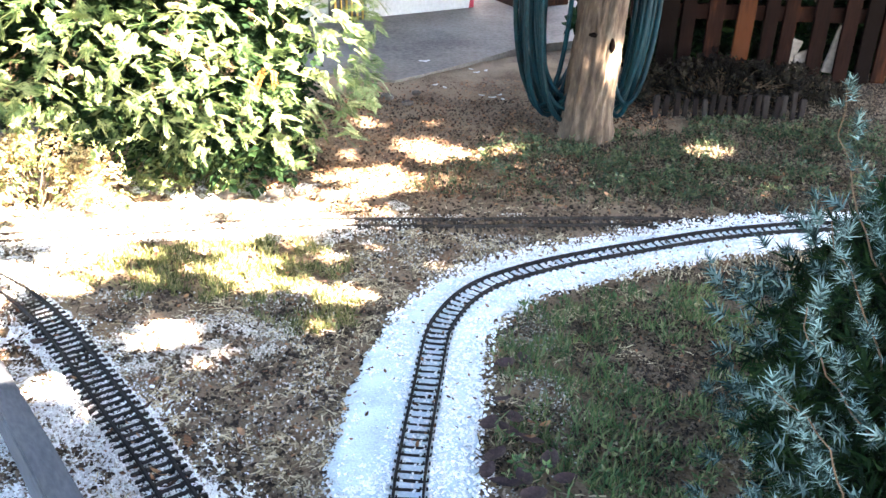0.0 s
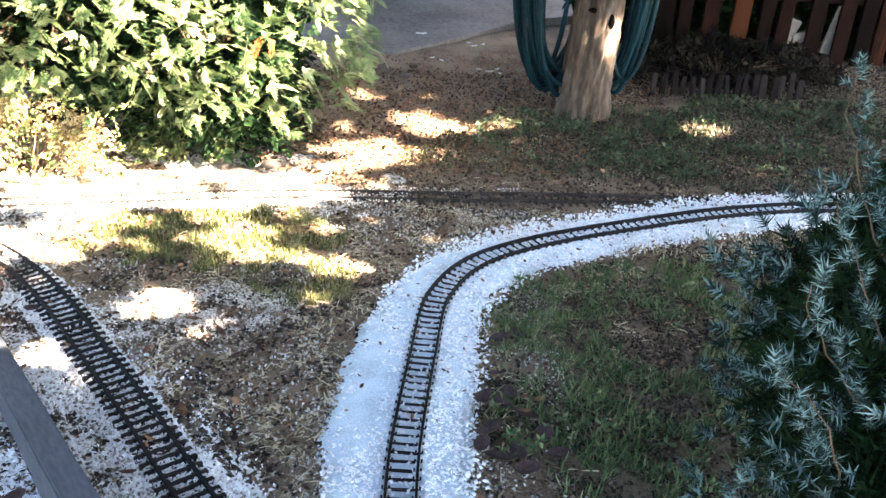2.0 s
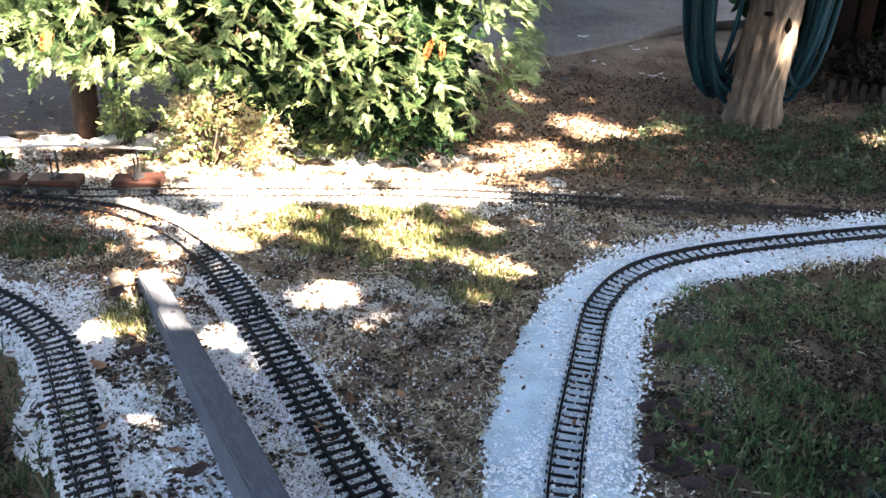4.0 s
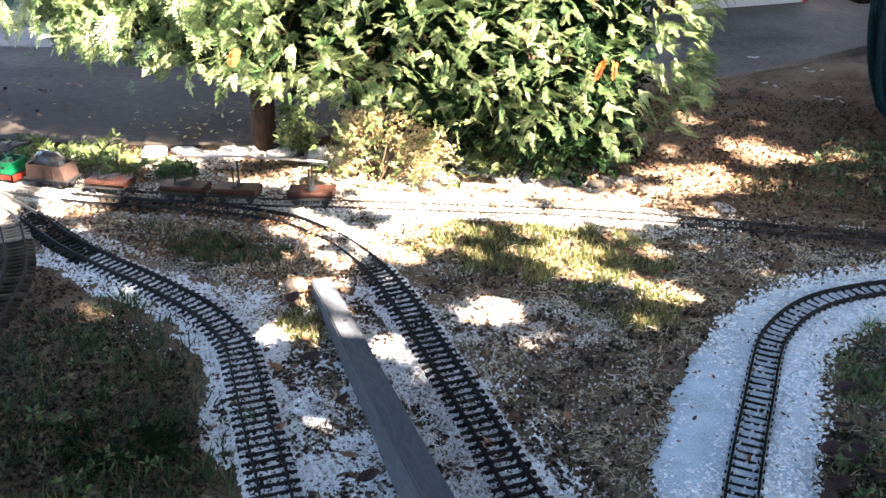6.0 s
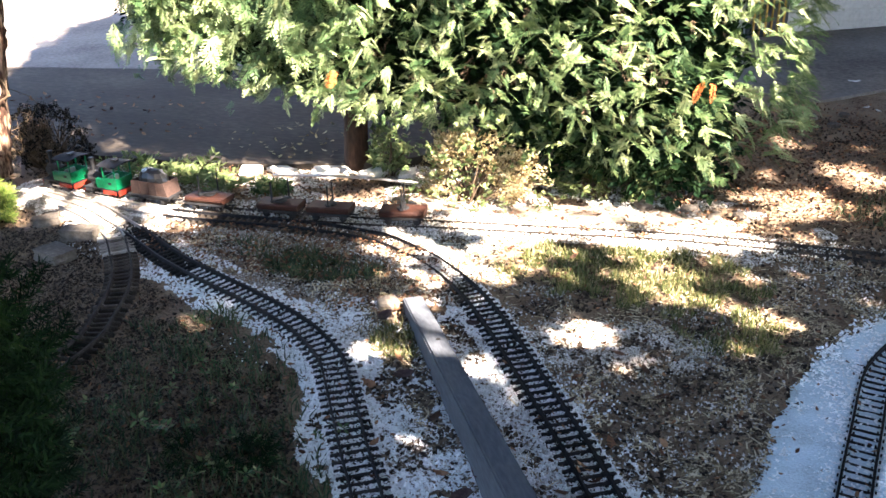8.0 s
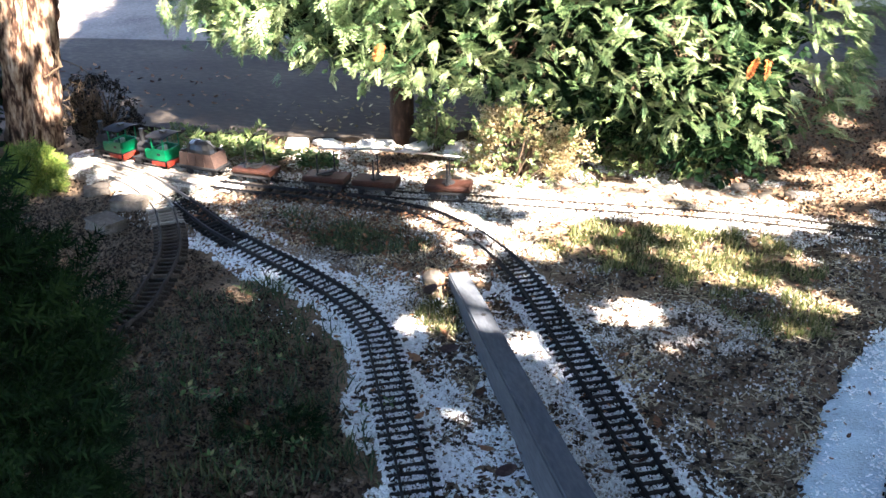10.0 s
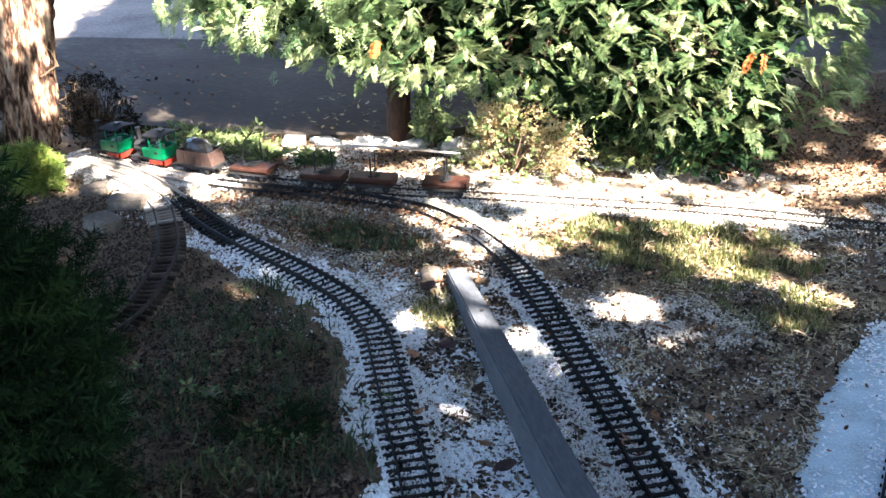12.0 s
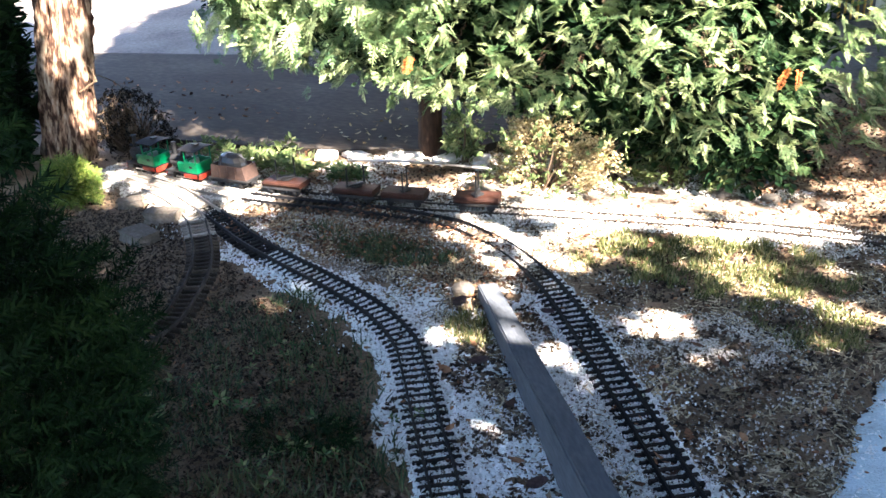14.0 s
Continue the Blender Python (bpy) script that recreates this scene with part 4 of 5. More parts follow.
# the broad yew
def yew():
    tree = tagged(new("yew"), "broad sunlit yew with dense drooping green sprays", "bush")
    tree.location = (-1.75, 2.72, 0.03)
    base = np.array([-1.75, 2.72, 0.03])
    limbs = [branch((0.19, -.25, -.05), (0.18, -.20, .60), .042, .036, .01), branch((0.9, -.02, -.03), (.95, 0, .5), .035, .025)]
    for i in range(30):
        x0 = rng.uniform(-.25, 1.35)
        limbs.append(branch((x0 * 0.6 + .15, rng.uniform(-.05, .15), rng.uniform(.4, .8)), (x0, rng.uniform(-.42, -.1), rng.uniform(.5, 1.1)), .010, .003, .05, n=5))
    for i, (v, f) in enumerate(limbs):
        mesh_object("trunk" if i < 2 else "limb", v, f, YEW_BARK, tree, "dark brown trunk" if i < 2 else "", smooth=True)
    def low_edge(x):
        return np.interp(x, [-2.45, -2.2, -1.75, -1.5, -1.3, -1.1, -.9, -.4, -.26], [.52, .40, .30, .27, .24, .20, .11, .08, .13])

    def front_of(x, z):
        edge = 0.30 * max(0, (x + .62) / .36) ** 2 + 0.25 * max(0, (-1.95 - x) / .45) ** 2
        return 2.25 + edge + 0.10 * noise.noise((x * 3.1, z * 3.3, 1)) + 0.05 * noise.noise((x * 9, z * 9, 4)) + 0.62 * max(0, .36 - z)

    # clumps of flat sprays that fan out and hang from the ends of the limbs
    clumps = []
    for layer, gap, amount in ((0.0, .033, 20000), (.06, .042, 10000), (.15, .06, 5000)):
        taken = []
        for _ in range(amount):
            x, u = rng.uniform(-2.42, -.26), rng.random() ** 1.25
            low = low_edge(x)
            z = low + .02 + (1.28 - low) * u
            if x < -2.0 and rng.random() < .4 * min(1, (-2.0 - x) / .3):
                continue
            if all((x - a) ** 2 + (z - c) ** 2 > gap * gap for a, c in taken):
                taken.append((x, z))
                hole = .7 * noise.noise((x * 7, z * 8, 9 + layer * 40)) + noise.noise((x * 17, z * 19, 3 + layer * 30))
                if hole < (-.16 if layer < .05 else -.30):
                    continue
                clumps.append((x, front_of(x, z) + layer + rng.normal(0, .02), z, .42 + max(0, (x + .6) * 2), -.68))
    for _ in range(170):
        z = rng.uniform(.16, 1.25)
        y = rng.uniform(2.45, 3.15)
        clumps.append((-.27 - .12 * abs(noise.noise((y * 4, z * 4, 6))) + .05 * (z < .8), y, z, .9, -.35))
    for _ in range(120):
        x = rng.uniform(-2.35, -.4)
        clumps.append((x, rng.uniform(2.3, 2.9), rng.uniform(1.28, 1.5), .2, -.5))
    for _ in range(420):
        a, r = rng.uniform(0, 6.28), rng.random() ** .5
        x, y = -1.33 + 1.05 * r * math.cos(a), 2.72 + .5 * r * math.sin(a)
        clumps.append((x, y, 1.35 + .55 * math.sqrt(1 - r * r) + .08 * noise.noise((x * 4, y * 4, 2)), .3 * math.cos(a), -.25 + .4 * math.sin(a)))
    for _ in range(330):
        x = rng.uniform(-2.15, -1.35)
        z = low_edge(x) + rng.uniform(.0, .45)
        clumps.append((x, front_of(x, z) - .04 + rng.normal(0, .03), z, .5, -.6))
    # branch ends that hang low at the open side
    for x, tip in ((-2.33, .24), (-2.12, .25), (-1.96, .17), (-1.84, .30), (-2.22, .36), (-1.70, .33)):
        for z in np.arange(tip + .05, .75, .085):
            clumps.append((x + .10 * (z - tip) + rng.normal(0, .018), 2.35 + rng.normal(0, .02), z, .45, -.6))
    where, turn, size = [], [], []
    for x, y, z, ax, ay in clumps:
        yaw = math.atan2(ay, ax) + rng.normal(0, .9)
        for k in range(rng.integers(2, 4)):
            own = (yaw + rng.normal(0, .5), rng.normal(.25, .42), rng.normal(0, .5))
            where.append(np.array([x, y, z]) + rng.normal(0, .014, 3))
            turn.append(turns(*(np.array([q]) for q in own))[0])
            size.append(rng.uniform(.036, .066))
    where, turn, size = np.array(where), np.array(turn), np.array(size)
    for k in range(4):
        scatter("crown", yew_frond(k, (0, 0, 1, 2)[k]), where[k::4] - base, turn[k::4], size[k::4], YEW_LEAF, tree)
    # filling behind the sprays, leaf colour darkened to stand for the shaded inside
    m = 18000
    x = rng.uniform(-2.2, -.45, m)
    low = np.interp(x, [-2.2, -1.75, -1.45, -1.2, -.95, -.8, -.45], [.42, .32, .28, .20, .14, .10, .08])
    deep = np.stack([x, 2.46 + .5 * rng.random(m) ** 1.6, low + (1.75 - low) * rng.random(m)], 1)
    deep = deep[((deep[:, 0] + 1.33) / .98) ** 2 + ((deep[:, 1] - 2.62) / .42) ** 4 < 1]
    m = len(deep)
    scatter("inner_foliage", needle_spray(5, seed=9), deep - base, turns(rng.uniform(0, 6.3, m), rng.normal(0, .6, m), rng.normal(0, .8, m)), rng.uniform(.08, .13, m), SHADED_LEAF, tree)
    # dry brown twigs inside
    m = 260
    x = rng.uniform(-2.1, -.4, m)
    z = low_edge(x) + rng.random(m) * .8
    y = np.array([front_of(a, c) for a, c in zip(x, z)]) + rng.uniform(.05, .2, m)
    scatter("dry_spray", needle_spray(9, needle=.2, width=.04), np.stack([x, y, z], 1) - base, turns(-math.pi / 2 + rng.normal(0, .8, m), rng.normal(.5, .5, m), rng.normal(0, .8, m)), rng.uniform(.04, .08, m), TWIG, tree, "dry brown spray")
    # foliage on the far side, over the yard, its shade put into the leaf colour
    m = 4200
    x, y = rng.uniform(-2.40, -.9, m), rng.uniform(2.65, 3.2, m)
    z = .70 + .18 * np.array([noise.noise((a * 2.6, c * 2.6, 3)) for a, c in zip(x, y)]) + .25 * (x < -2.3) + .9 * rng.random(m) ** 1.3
    scatter("back_foliage", needle_spray(13, needle=.22, width=.045), np.stack([x, y, z], 1) - base, turns(rng.uniform(0, 6.3, m), rng.normal(.6, .4, m), rng.normal(0, .6, m)), rng.uniform(.09, .15, m), SHADED_LEAF, tree)
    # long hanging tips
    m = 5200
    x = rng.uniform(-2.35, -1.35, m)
    # filling behind the tips comes first, shade painted into its leaf colour
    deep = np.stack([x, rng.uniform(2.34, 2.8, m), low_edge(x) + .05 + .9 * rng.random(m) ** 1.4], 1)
    scatter("inner_foliage", needle_spray(13, needle=.22, width=.05, seed=12), deep - base, turns(rng.uniform(0, 6.3, m), rng.normal(.5, .5, m), rng.normal(0, .6, m)), rng.uniform(.06, .10, m), SHADED_LEAF, tree)
    tips = np.stack([rng.uniform(-2.3, -1.45, 320), rng.uniform(2.18, 2.5, 320), rng.uniform(.44, 1.1, 320)], 1)
    tagged(scatter("hanging_spray", yew_frond(8, 2), tips - base, turns(-math.pi / 2 + rng.normal(.3, .7, 320), rng.normal(.85, .25, 320), rng.normal(0, .5, 320)), rng.uniform(.09, .14, 320), YEW_LEAF, tree), "long drooping yew shoots", kind="stuff")
    spots = np.array([(-1.42, 2.13, .40), (-.43, 2.20, .43)])
    for q in spots:
        for k in range(4):
            scatter("dead_spray", needle_spray(12, needle=.3, width=.07), np.array([q - base + rng.normal(0, .010, 3)]), turns(np.array([-1.57 + rng.normal(0, .5)]), np.array([rng.normal(1.1, .25)]), np.array([rng.normal(0, .5)])), np.array([rng.uniform(.03, .042)]), ORANGE_LEAF, tree, "orange withered spray")
    return tree


yew()


def shrub(name, label, centre, radii, count, template, size, mat, base_z=0.0, stems=14, thin=0.0, category="bush", down=0.1):
    """A bush of sprays in and on a rough ellipsoid, on stems from its foot."""
    thing = tagged(new(name), label, category)
    foot = np.array([centre[0], centre[1], base_z])
    thing.location = foot
    d = rng.normal(0, 1, (count * 2, 3))
    d /= np.linalg.norm(d, axis=1)[:, None]
    lump = np.array([noise.noise(Vector(q) * 2.6 + Vector(centre)) for q in d])
    r = (1 + 0.28 * lump) * np.clip(1 - abs(rng.normal(0, .22, len(d))), .1, 1)
    p = np.array(centre) + d * r[:, None] * np.array(radii)
    gap = np.array([noise.noise(Vector(q) * 9) for q in p])
    p = p[(p[:, 2] > base_z + .01) & (gap > -.35 + thin)][:count]
    n = len(p)
    yaw, pitch = outward(p, (centre[0], centre[1], base_z + radii[2] * .3), .45, down)
    limbs = [branch((rng.normal(0, .01), rng.normal(0, .01), -.02), (q - foot) * rng.uniform(.7, .98), .005, .001, .10, 5) for q in p[rng.choice(n, min(stems, n), False)]]
    v, f = tubes(limbs)
    mesh_object("stem", v, f, TWIG, thing, smooth=True)
    scatter("foliage", template, p - foot, turns(yaw, pitch, rng.uniform(0, 6.3, n)), rng.uniform(*size, n), mat, thing)
    return thing


juniper = shrub("juniper", "blue-green juniper bush with starry prickly shoots", (.90, .92, .31), (.55, .50, .35), 3000, star_spray(24, 1, .5, .046), (.022, .040), JUNIPER_LEAF, 0, 40, down=-.2)
# inner leaves use the darkened colour in place of shade within the bush
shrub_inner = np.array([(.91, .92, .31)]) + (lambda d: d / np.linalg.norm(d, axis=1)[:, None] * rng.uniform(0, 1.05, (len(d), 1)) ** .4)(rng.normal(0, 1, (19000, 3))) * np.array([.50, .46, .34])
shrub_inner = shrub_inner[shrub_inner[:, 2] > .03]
n = len(shrub_inner)
scatter('inner_foliage', star_spray(18, 9, .9, .05), shrub_inner - (.90, .92, 0), turns(rng.uniform(0, 6.3, n), rng.normal(0, .7, n), rng.uniform(0, 6, n)), rng.uniform(.035, .06, n), SHADED_LEAF, juniper)
# a few long shoots above the bush
origin = np.array([.90, .92, 0])
for a, b in (((.50, .95, .5), (.385, .91, .735)), ((.56, .9, .5), (.47, .93, .72)), ((.66, .9, .5), (.60, .88, .76)), ((.44, .8, .4), (.335, .78, .56)), ((.40, .75, .35), (.295, .73, .50)), ((.38, .7, .25), (.255, .68, .40)), ((.46, .85, .45), (.365, .84, .62)), ((.36, .66, .2), (.245, .66, .30))):
    a, b = np.array(a) - origin, np.array(b) - origin
    v, f = branch(a, b, .0013, .0005, .05, 5)
    shoot = mesh_object("shoot", v, f, TWIG, juniper, smooth=True)
    n = 26
    d = b - a
    spots = a + d * np.linspace(.1, 1, n)[:, None] + rng.normal(0, .005, (n, 3))
    yaw, pitch = math.atan2(d[1], d[0]) + rng.normal(0, .8, n), -math.atan2(d[2], math.hypot(d[0], d[1])) + rng.normal(0, .5, n)
    scatter("needle_tuft", star_spray(24, 3, .5, .034), spots, turns(yaw, pitch, rng.uniform(0, 6, n)), rng.uniform(.018, .028, n), JUNIPER_LEAF, shoot)

# the near-black leaf colour carries the deep shade over this shrub
shrub("conifer_shrub", "dark green feathery conifer shrub in deep shade", (-1.35, .36, .30), (.52, .43, .51), 16000, star_spray(20, 5, .9, .05), (.022, .038), SHADED_LEAF, 0, 40)
shrub("conifer_shrub", "small bright yellow-green shrub at the foot of a tree", (-2.37, 1.69, .04), (.078, .06, .08), 520, star_spray(20, 6, .9, .05), (.022, .04), BRIGHT_LEAF, 0, 20)
dry = shrub("dry_shrub", "pale straw-coloured wispy small-leaved shrub under the yew", (-1.08, 2.31, .09), (.22, .06, .13), 1700, leaf_cluster(5, 4, .4), (.006, .012), PALE_LEAF, 0, 34, thin=.22)
scatter("green_leaves", leaf_cluster(5, 14, .4), np.stack([rng.normal(0, .13, 260), rng.normal(-.03, .05, 260), abs(rng.normal(.12, .08, 260)) + .01], 1), turns(rng.uniform(0, 6.3, 260), rng.normal(0, .6, 260), rng.normal(0, .6, 260)), rng.uniform(.012, .024, 260), FERN_LEAF, dry)
shrub("ground_plant", "low green leafy plant under the yew", (-1.68, 2.15, .012), (.06, .045, .035), 90, leaf_cluster(6, 5, .4), (.014, .026), GRASS, 0, 16)
shrub("ground_plant", "low straggling pale plant at the yew foot", (-.72, 2.47, .03), (.17, .06, .08), 240, leaf_cluster(5, 6, .35), (.014, .03), FERN_LEAF, 0, 16, thin=.1)
shrub("sapling", "young pale green shoot beside the yew trunk", (-1.42, 2.44, .09), (.06, .05, .10), 110, leaf_cluster(5, 8, .4), (.018, .03), FERN_LEAF, 0, 8)
shrub("ground_plant", "soft dark green ferny weed in the shaded grass", (-1.02, 1.0, .01), (.09, .06, .035), 160, star_spray(20, 25, .9, .04), (.02, .035), SHADED_LEAF, 0, 16)
shrub("dark_hedge", "dark dense hedge behind the red-barked tree", (-3.06, 1.74, .36), (.31, .31, .68), 3400, leaf_cluster(6, 9, .4), (.04, .07), SHADED_LEAF, 0, 40)


# added mass of leaves: blocks light and keeps the fence gaps dark
shrub("dark_hedge", "added dark hedge that fills the gloom behind the picket fence", (1.75, 4.15, .42), (1.15, .34, .72), 4600, leaf_cluster(6, 10, .45), (.05, .09), SHADED_LEAF, .05, 40)


# shade below the fence is drawn by the almost black leaf colour
shrub("undergrowth", "dark low undergrowth between the fence and the short pickets", (1.10, 3.46, .06), (.50, .16, .16), 1500, leaf_cluster(6, 17, .45), (.014, .028), SHADED_BRUSH, .05, 110)


# dark hollow beside the trunk is put into the leaf colour too
shrub("brushwood", "dark tangled brushwood at the foot of the tree", (-2.58, 2.15, .06), (.16, .12, .17), 700, leaf_cluster(5, 15, .4), (.008, .015), SHADED_BRUSH, 0, 170)


def fern(at, label, fronds, size):
    thing = tagged(new("fern"), label, "plant", group="ferns beside the train")
    thing.location = at
    n = fronds
    yaw = np.arange(n) * 2.4 + rng.normal(0, .3, n)
    scatter("frond", needle_spray(15, 1, .26, .04, .35, .1), np.zeros((n, 3)) + (0, 0, .01), turns(yaw, rng.uniform(-.75, -.25, n), rng.normal(0, .25, n)), rng.uniform(.7, 1.1, n) * size, FERN_LEAF, thing)
    return thing


for x, y, k, size in ((-2.13, 2.15, 9, .13), (-1.97, 2.13, 10, .15), (-1.82, 2.12, 8, .13), (-2.26, 2.18, 6, .09)):
    fern((x, y, ground_z(x, y)), "pale green fern with arching fronds", k, size)

# ---------------------------------------------------------------- trees
def bark_trunk(parent, foot, top, r0, r1, mat, flare=0.35, plates=0.02, label=""):
    foot, top = np.array(foot, float), np.array(top, float)
    rings, n = 150, 80
    v = []
    for i in range(rings):
        u = i / (rings - 1)
        c = foot + (top - foot) * u
        z = c[2]
        for k in range(n):
            a = 2 * math.pi * k / n
            root = 1 + flare * math.exp(-(z - foot[2]) / 0.09) * (0.7 + 0.5 * math.cos(a * 3 + 1))
            r = (r0 + (r1 - r0) * u) * root
            ridge = .9 - 2.6 * abs(noise.noise((math.cos(a) * 3.6, math.sin(a) * 3.6, z * 4.0 + 3))) - 1.2 * abs(noise.noise((math.cos(a) * 8, math.sin(a) * 8, z * 11))) + .3 * noise.noise((math.cos(a) * 16, math.sin(a) * 16, z * 22))
            r += plates * ridge * r0 / 0.1
            v.append((c[0] + math.cos(a) * r, c[1] + math.sin(a) * r, z))
    f = [(i * n + k, i * n + (k + 1) % n, (i + 1) * n + (k + 1) % n, (i + 1) * n + k) for i in range(rings - 1) for k in range(n)]
    return mesh_object("trunk", np.array(v), f, mat, parent, label, smooth=True)


garden_tree = tagged(new("tree"), "garden tree with grey-brown trunk hung with hose", "tree")
bark_trunk(garden_tree, (.50, 3.02, .02), (.66, 3.10, 2.6), .078, .07, BARK, .25, .016)
red_tree = tagged(new("tree"), "conifer trunk with flaking reddish bark", "tree")
bark_trunk(red_tree, (-2.71, 1.97, -.02), (-2.25, 2.12, 2.6), .078, .07, RED_BARK, .12, .026)
limbs = [branch((-2.60, 1.98, .24), (-2.53, 2.0, .28), .005, .003), branch((-2.535, 2.0, .278), (-2.515, 2.0, .36), .003, .001), branch((-2.545, 2.0, .272), (-2.555, 1.99, .335), .0025, .001)]
for i in range(2):
    limbs.append(branch((-2.67, 2.0, rng.uniform(.10, .3)), (-2.67 + rng.uniform(.05, .12), 2.05 + rng.uniform(0, .2), rng.uniform(.03, .3)), .0022, .0006, .10, 5))
for v, f in limbs:
    mesh_object("twig", v, f, TWIG, red_tree, "thin bare grey twig", smooth=True)


def crown(tree, centre, radii, count, size):
    d = rng.normal(0, 1, (count, 3))
    d /= np.linalg.norm(d, axis=1)[:, None]
    q = np.array(centre) + d * np.array(radii) * rng.uniform(.35, 1, count)[:, None] ** .5
    q = q[np.array([noise.noise(Vector(c) * 2.2) for c in q]) > -.25]
    n = len(q)
    scatter("crown", leaf_cluster(6, 13, .5), q, turns(rng.uniform(0, 6.3, n), rng.normal(0, .6, n), rng.normal(0, .6, n)), rng.uniform(*size, n), CANOPY_LEAF, tree)
    limbs = [branch((.66, 3.10, 1.6) if tree is garden_tree else (-2.43, 2.06, 1.6), c, .03, .006, .05, 6) for c in q[::max(1, n // 18)]]
    v, f = tubes(limbs)
    mesh_object("limb", v, f, BARK, tree, smooth=True)


# unseen leaf masses added overhead to darken fence, yard and left side
crown(garden_tree, (1.5, 4.0, 1.7), (2.0, 1.6, .6), 8500, (.09, .15))
crown(garden_tree, (1.45, 3.55, 1.25), (1.15, .95, .28), 9000, (.07, .12))
crown(garden_tree, (1.1, 2.75, 1.95), (.9, .7, .3), 4500, (.07, .12))
crown(garden_tree, (-1.4, 5.3, 3.0), (2.6, 2.0, .4), 7000, (.12, .2))
crown(red_tree, (-3.05, .9, 1.9), (1.25, 1.6, .5), 7500, (.09, .14))

# hose looped round the garden tree
hose = tagged(new("garden_hose"), "dark teal garden hose coiled and hung on the tree", "hose")
coil = []
for i in range(38):
    side = -1 if i < 22 else 1
    cx = .545 + side * (rng.uniform(.10, .20) if side < 0 else rng.uniform(.05, .125))
    w, h = rng.uniform(.07, .14) * (1 if side < 0 else .62), rng.uniform(.36, .44)
    top = .13 + 2 * h + rng.uniform(-.05, .03)
    y = 3.12 + rng.uniform(-.06, .06) - (0 if side > 0 else .05)
    a = np.linspace(0, 2 * math.pi, 40, endpoint=False)
    pinch = 1 - 0.62 * np.clip(np.cos(a), 0, 1) ** 1.5
    coil.append(np.stack([cx + np.sin(a) * w * pinch - side * .05 * np.clip(np.cos(a), 0, 1), y + .03 * np.sin(a + i), top - h + np.cos(a) * h], 1))
coil = np.concatenate(coil)
v, f = tube(coil, .0085, 8)
mesh_object("hose_coil", v, f, HOSE, hose, smooth=True)
v, f = tube(np.array([(.34, 3.0, 1.03), (.45, 2.99, 1.06), (.58, 2.98, 1.05), (.70, 3.0, 1.02), (.76, 3.1, 1.0)]), .012, 8)
mesh_object("hanging_strap", v, f, BLACK_PAINT, hose, smooth=True)

# shade tree added outside the view; its leaves are set only where shade falls
# openings in its crown, named by the ground that the sun reaches through them: x, y, half length, half width, degrees
STRIP = [(-.75, 2.28, .64, .30, 0), (-1.03, 1.89, .19, .12, -25), (-1.26, 2.20, .22, .06, 8), (-2.08, 1.87, .36, .13, 0), (-2.32, 1.78, .16, .08, 0), (-1.58, 2.41, .18, .06, 8), (-1.82, 2.34, .13, .04, 12), (-1.15, 2.25, .32, .15, 8), (-1.98, 2.22, .28, .035, 5)]
LAWN = [(-.62, 1.95, .28, .08, 0), (-.34, 1.90, .16, .06, -25), (-.36, 2.06, .14, .06, 0), (-.23, 1.84, .07, .04, -30), (-.05, 2.03, .06, .02, 0), (-.25, 1.70, .04, .012, 0)]
BETWEEN = [(-.945, 1.605, .055, .05, 0), (-.89, 1.485, .125, .032, -53), (-.74, 1.445, .035, .022, -40), (-.615, 1.345, .045, .006, -50), (-.93, 1.43, .05, .04, 0), (-.765, 1.165, -.008, -.014, 40), (-1.36, 1.38, .03, .015, 0), (-1.02, 1.08, .018, .012, 0)]
BEHIND = [(-2.97, 2.175, .42, .045, -28), (-2.25, 2.45, .14, .015, 0), (-2.458, 2.391, .035, .01, 10), (.89, 2.92, .06, .035, 0), (.30, 3.15, .07, .04, 0), (0, 2.86, .18, .035, 5), (-.22, 2.60, .15, .055, 0)]
LIT = STRIP + LAWN + BETWEEN + BEHIND
rng = np.random.default_rng(41)
shade_tree = tagged(new("tree"), "unseen leafy tree added to dapple the ground", "tree")
gx, gy = np.meshgrid(np.arange(-4.3, 2.6, .05), np.arange(-.6, 6.2, .05))
gx, gy = gx.ravel(), gy.ravel()
gx, gy = np.tile(gx, 3) + rng.uniform(-.03, .03, len(gx) * 3), np.tile(gy, 3) + rng.uniform(-.03, .03, len(gy) * 3)
lit = inside(gx, gy, [(a, b, c + .043, d + .043, e) for a, b, c, d, e in LIT], 1.0, 15) | ((gx > -2.82) & (gx < -.62) & (gy > 2.40 - .09 * ((gx < -1.6) & (gx > -2.6))) & (gy < 2.88 + .3 * (gx < -1.3)))
open_yard = (gx < -3.80 - .57 * (gy - 3.12)) & (gy > 2.9)
lit |= inside(gx, gy, [(-.08, 3.0, .34, .50, 0), (-.27, 2.62, .2, .1, 0)], .5) & (wave(gx * .55, gy * 2.0, 7, 55) + .6 * wave(gx * .55, gy * 2.0, 15, 56) > .10)
lit |= inside(gx, gy, [(-.54, 1.62, .16, .10, -5)], .8) & (wave(gx, gy, 11, 57) > -.50)
lit &= ~inside(gx, gy, [(-1.51, 1.99, .24, .12, 6), (-1.82, 2.61, .18, .03, -28)])
dapple = wave(gx, gy, 11, 35) + .7 * wave(gx, gy, 26, 36) < -.60
lawn_dapple = (wave(gx, gy, 12, 58) < -.30) & inside(gx, gy, [(-.5, 1.93, .45, .15, 0)])
lit &= ~lawn_dapple & ~(dapple & (gy < 2.12)) & (rng.random(len(gx)) > .03)
gx, gy = gx[~lit & ~open_yard], gy[~lit & ~open_yard]
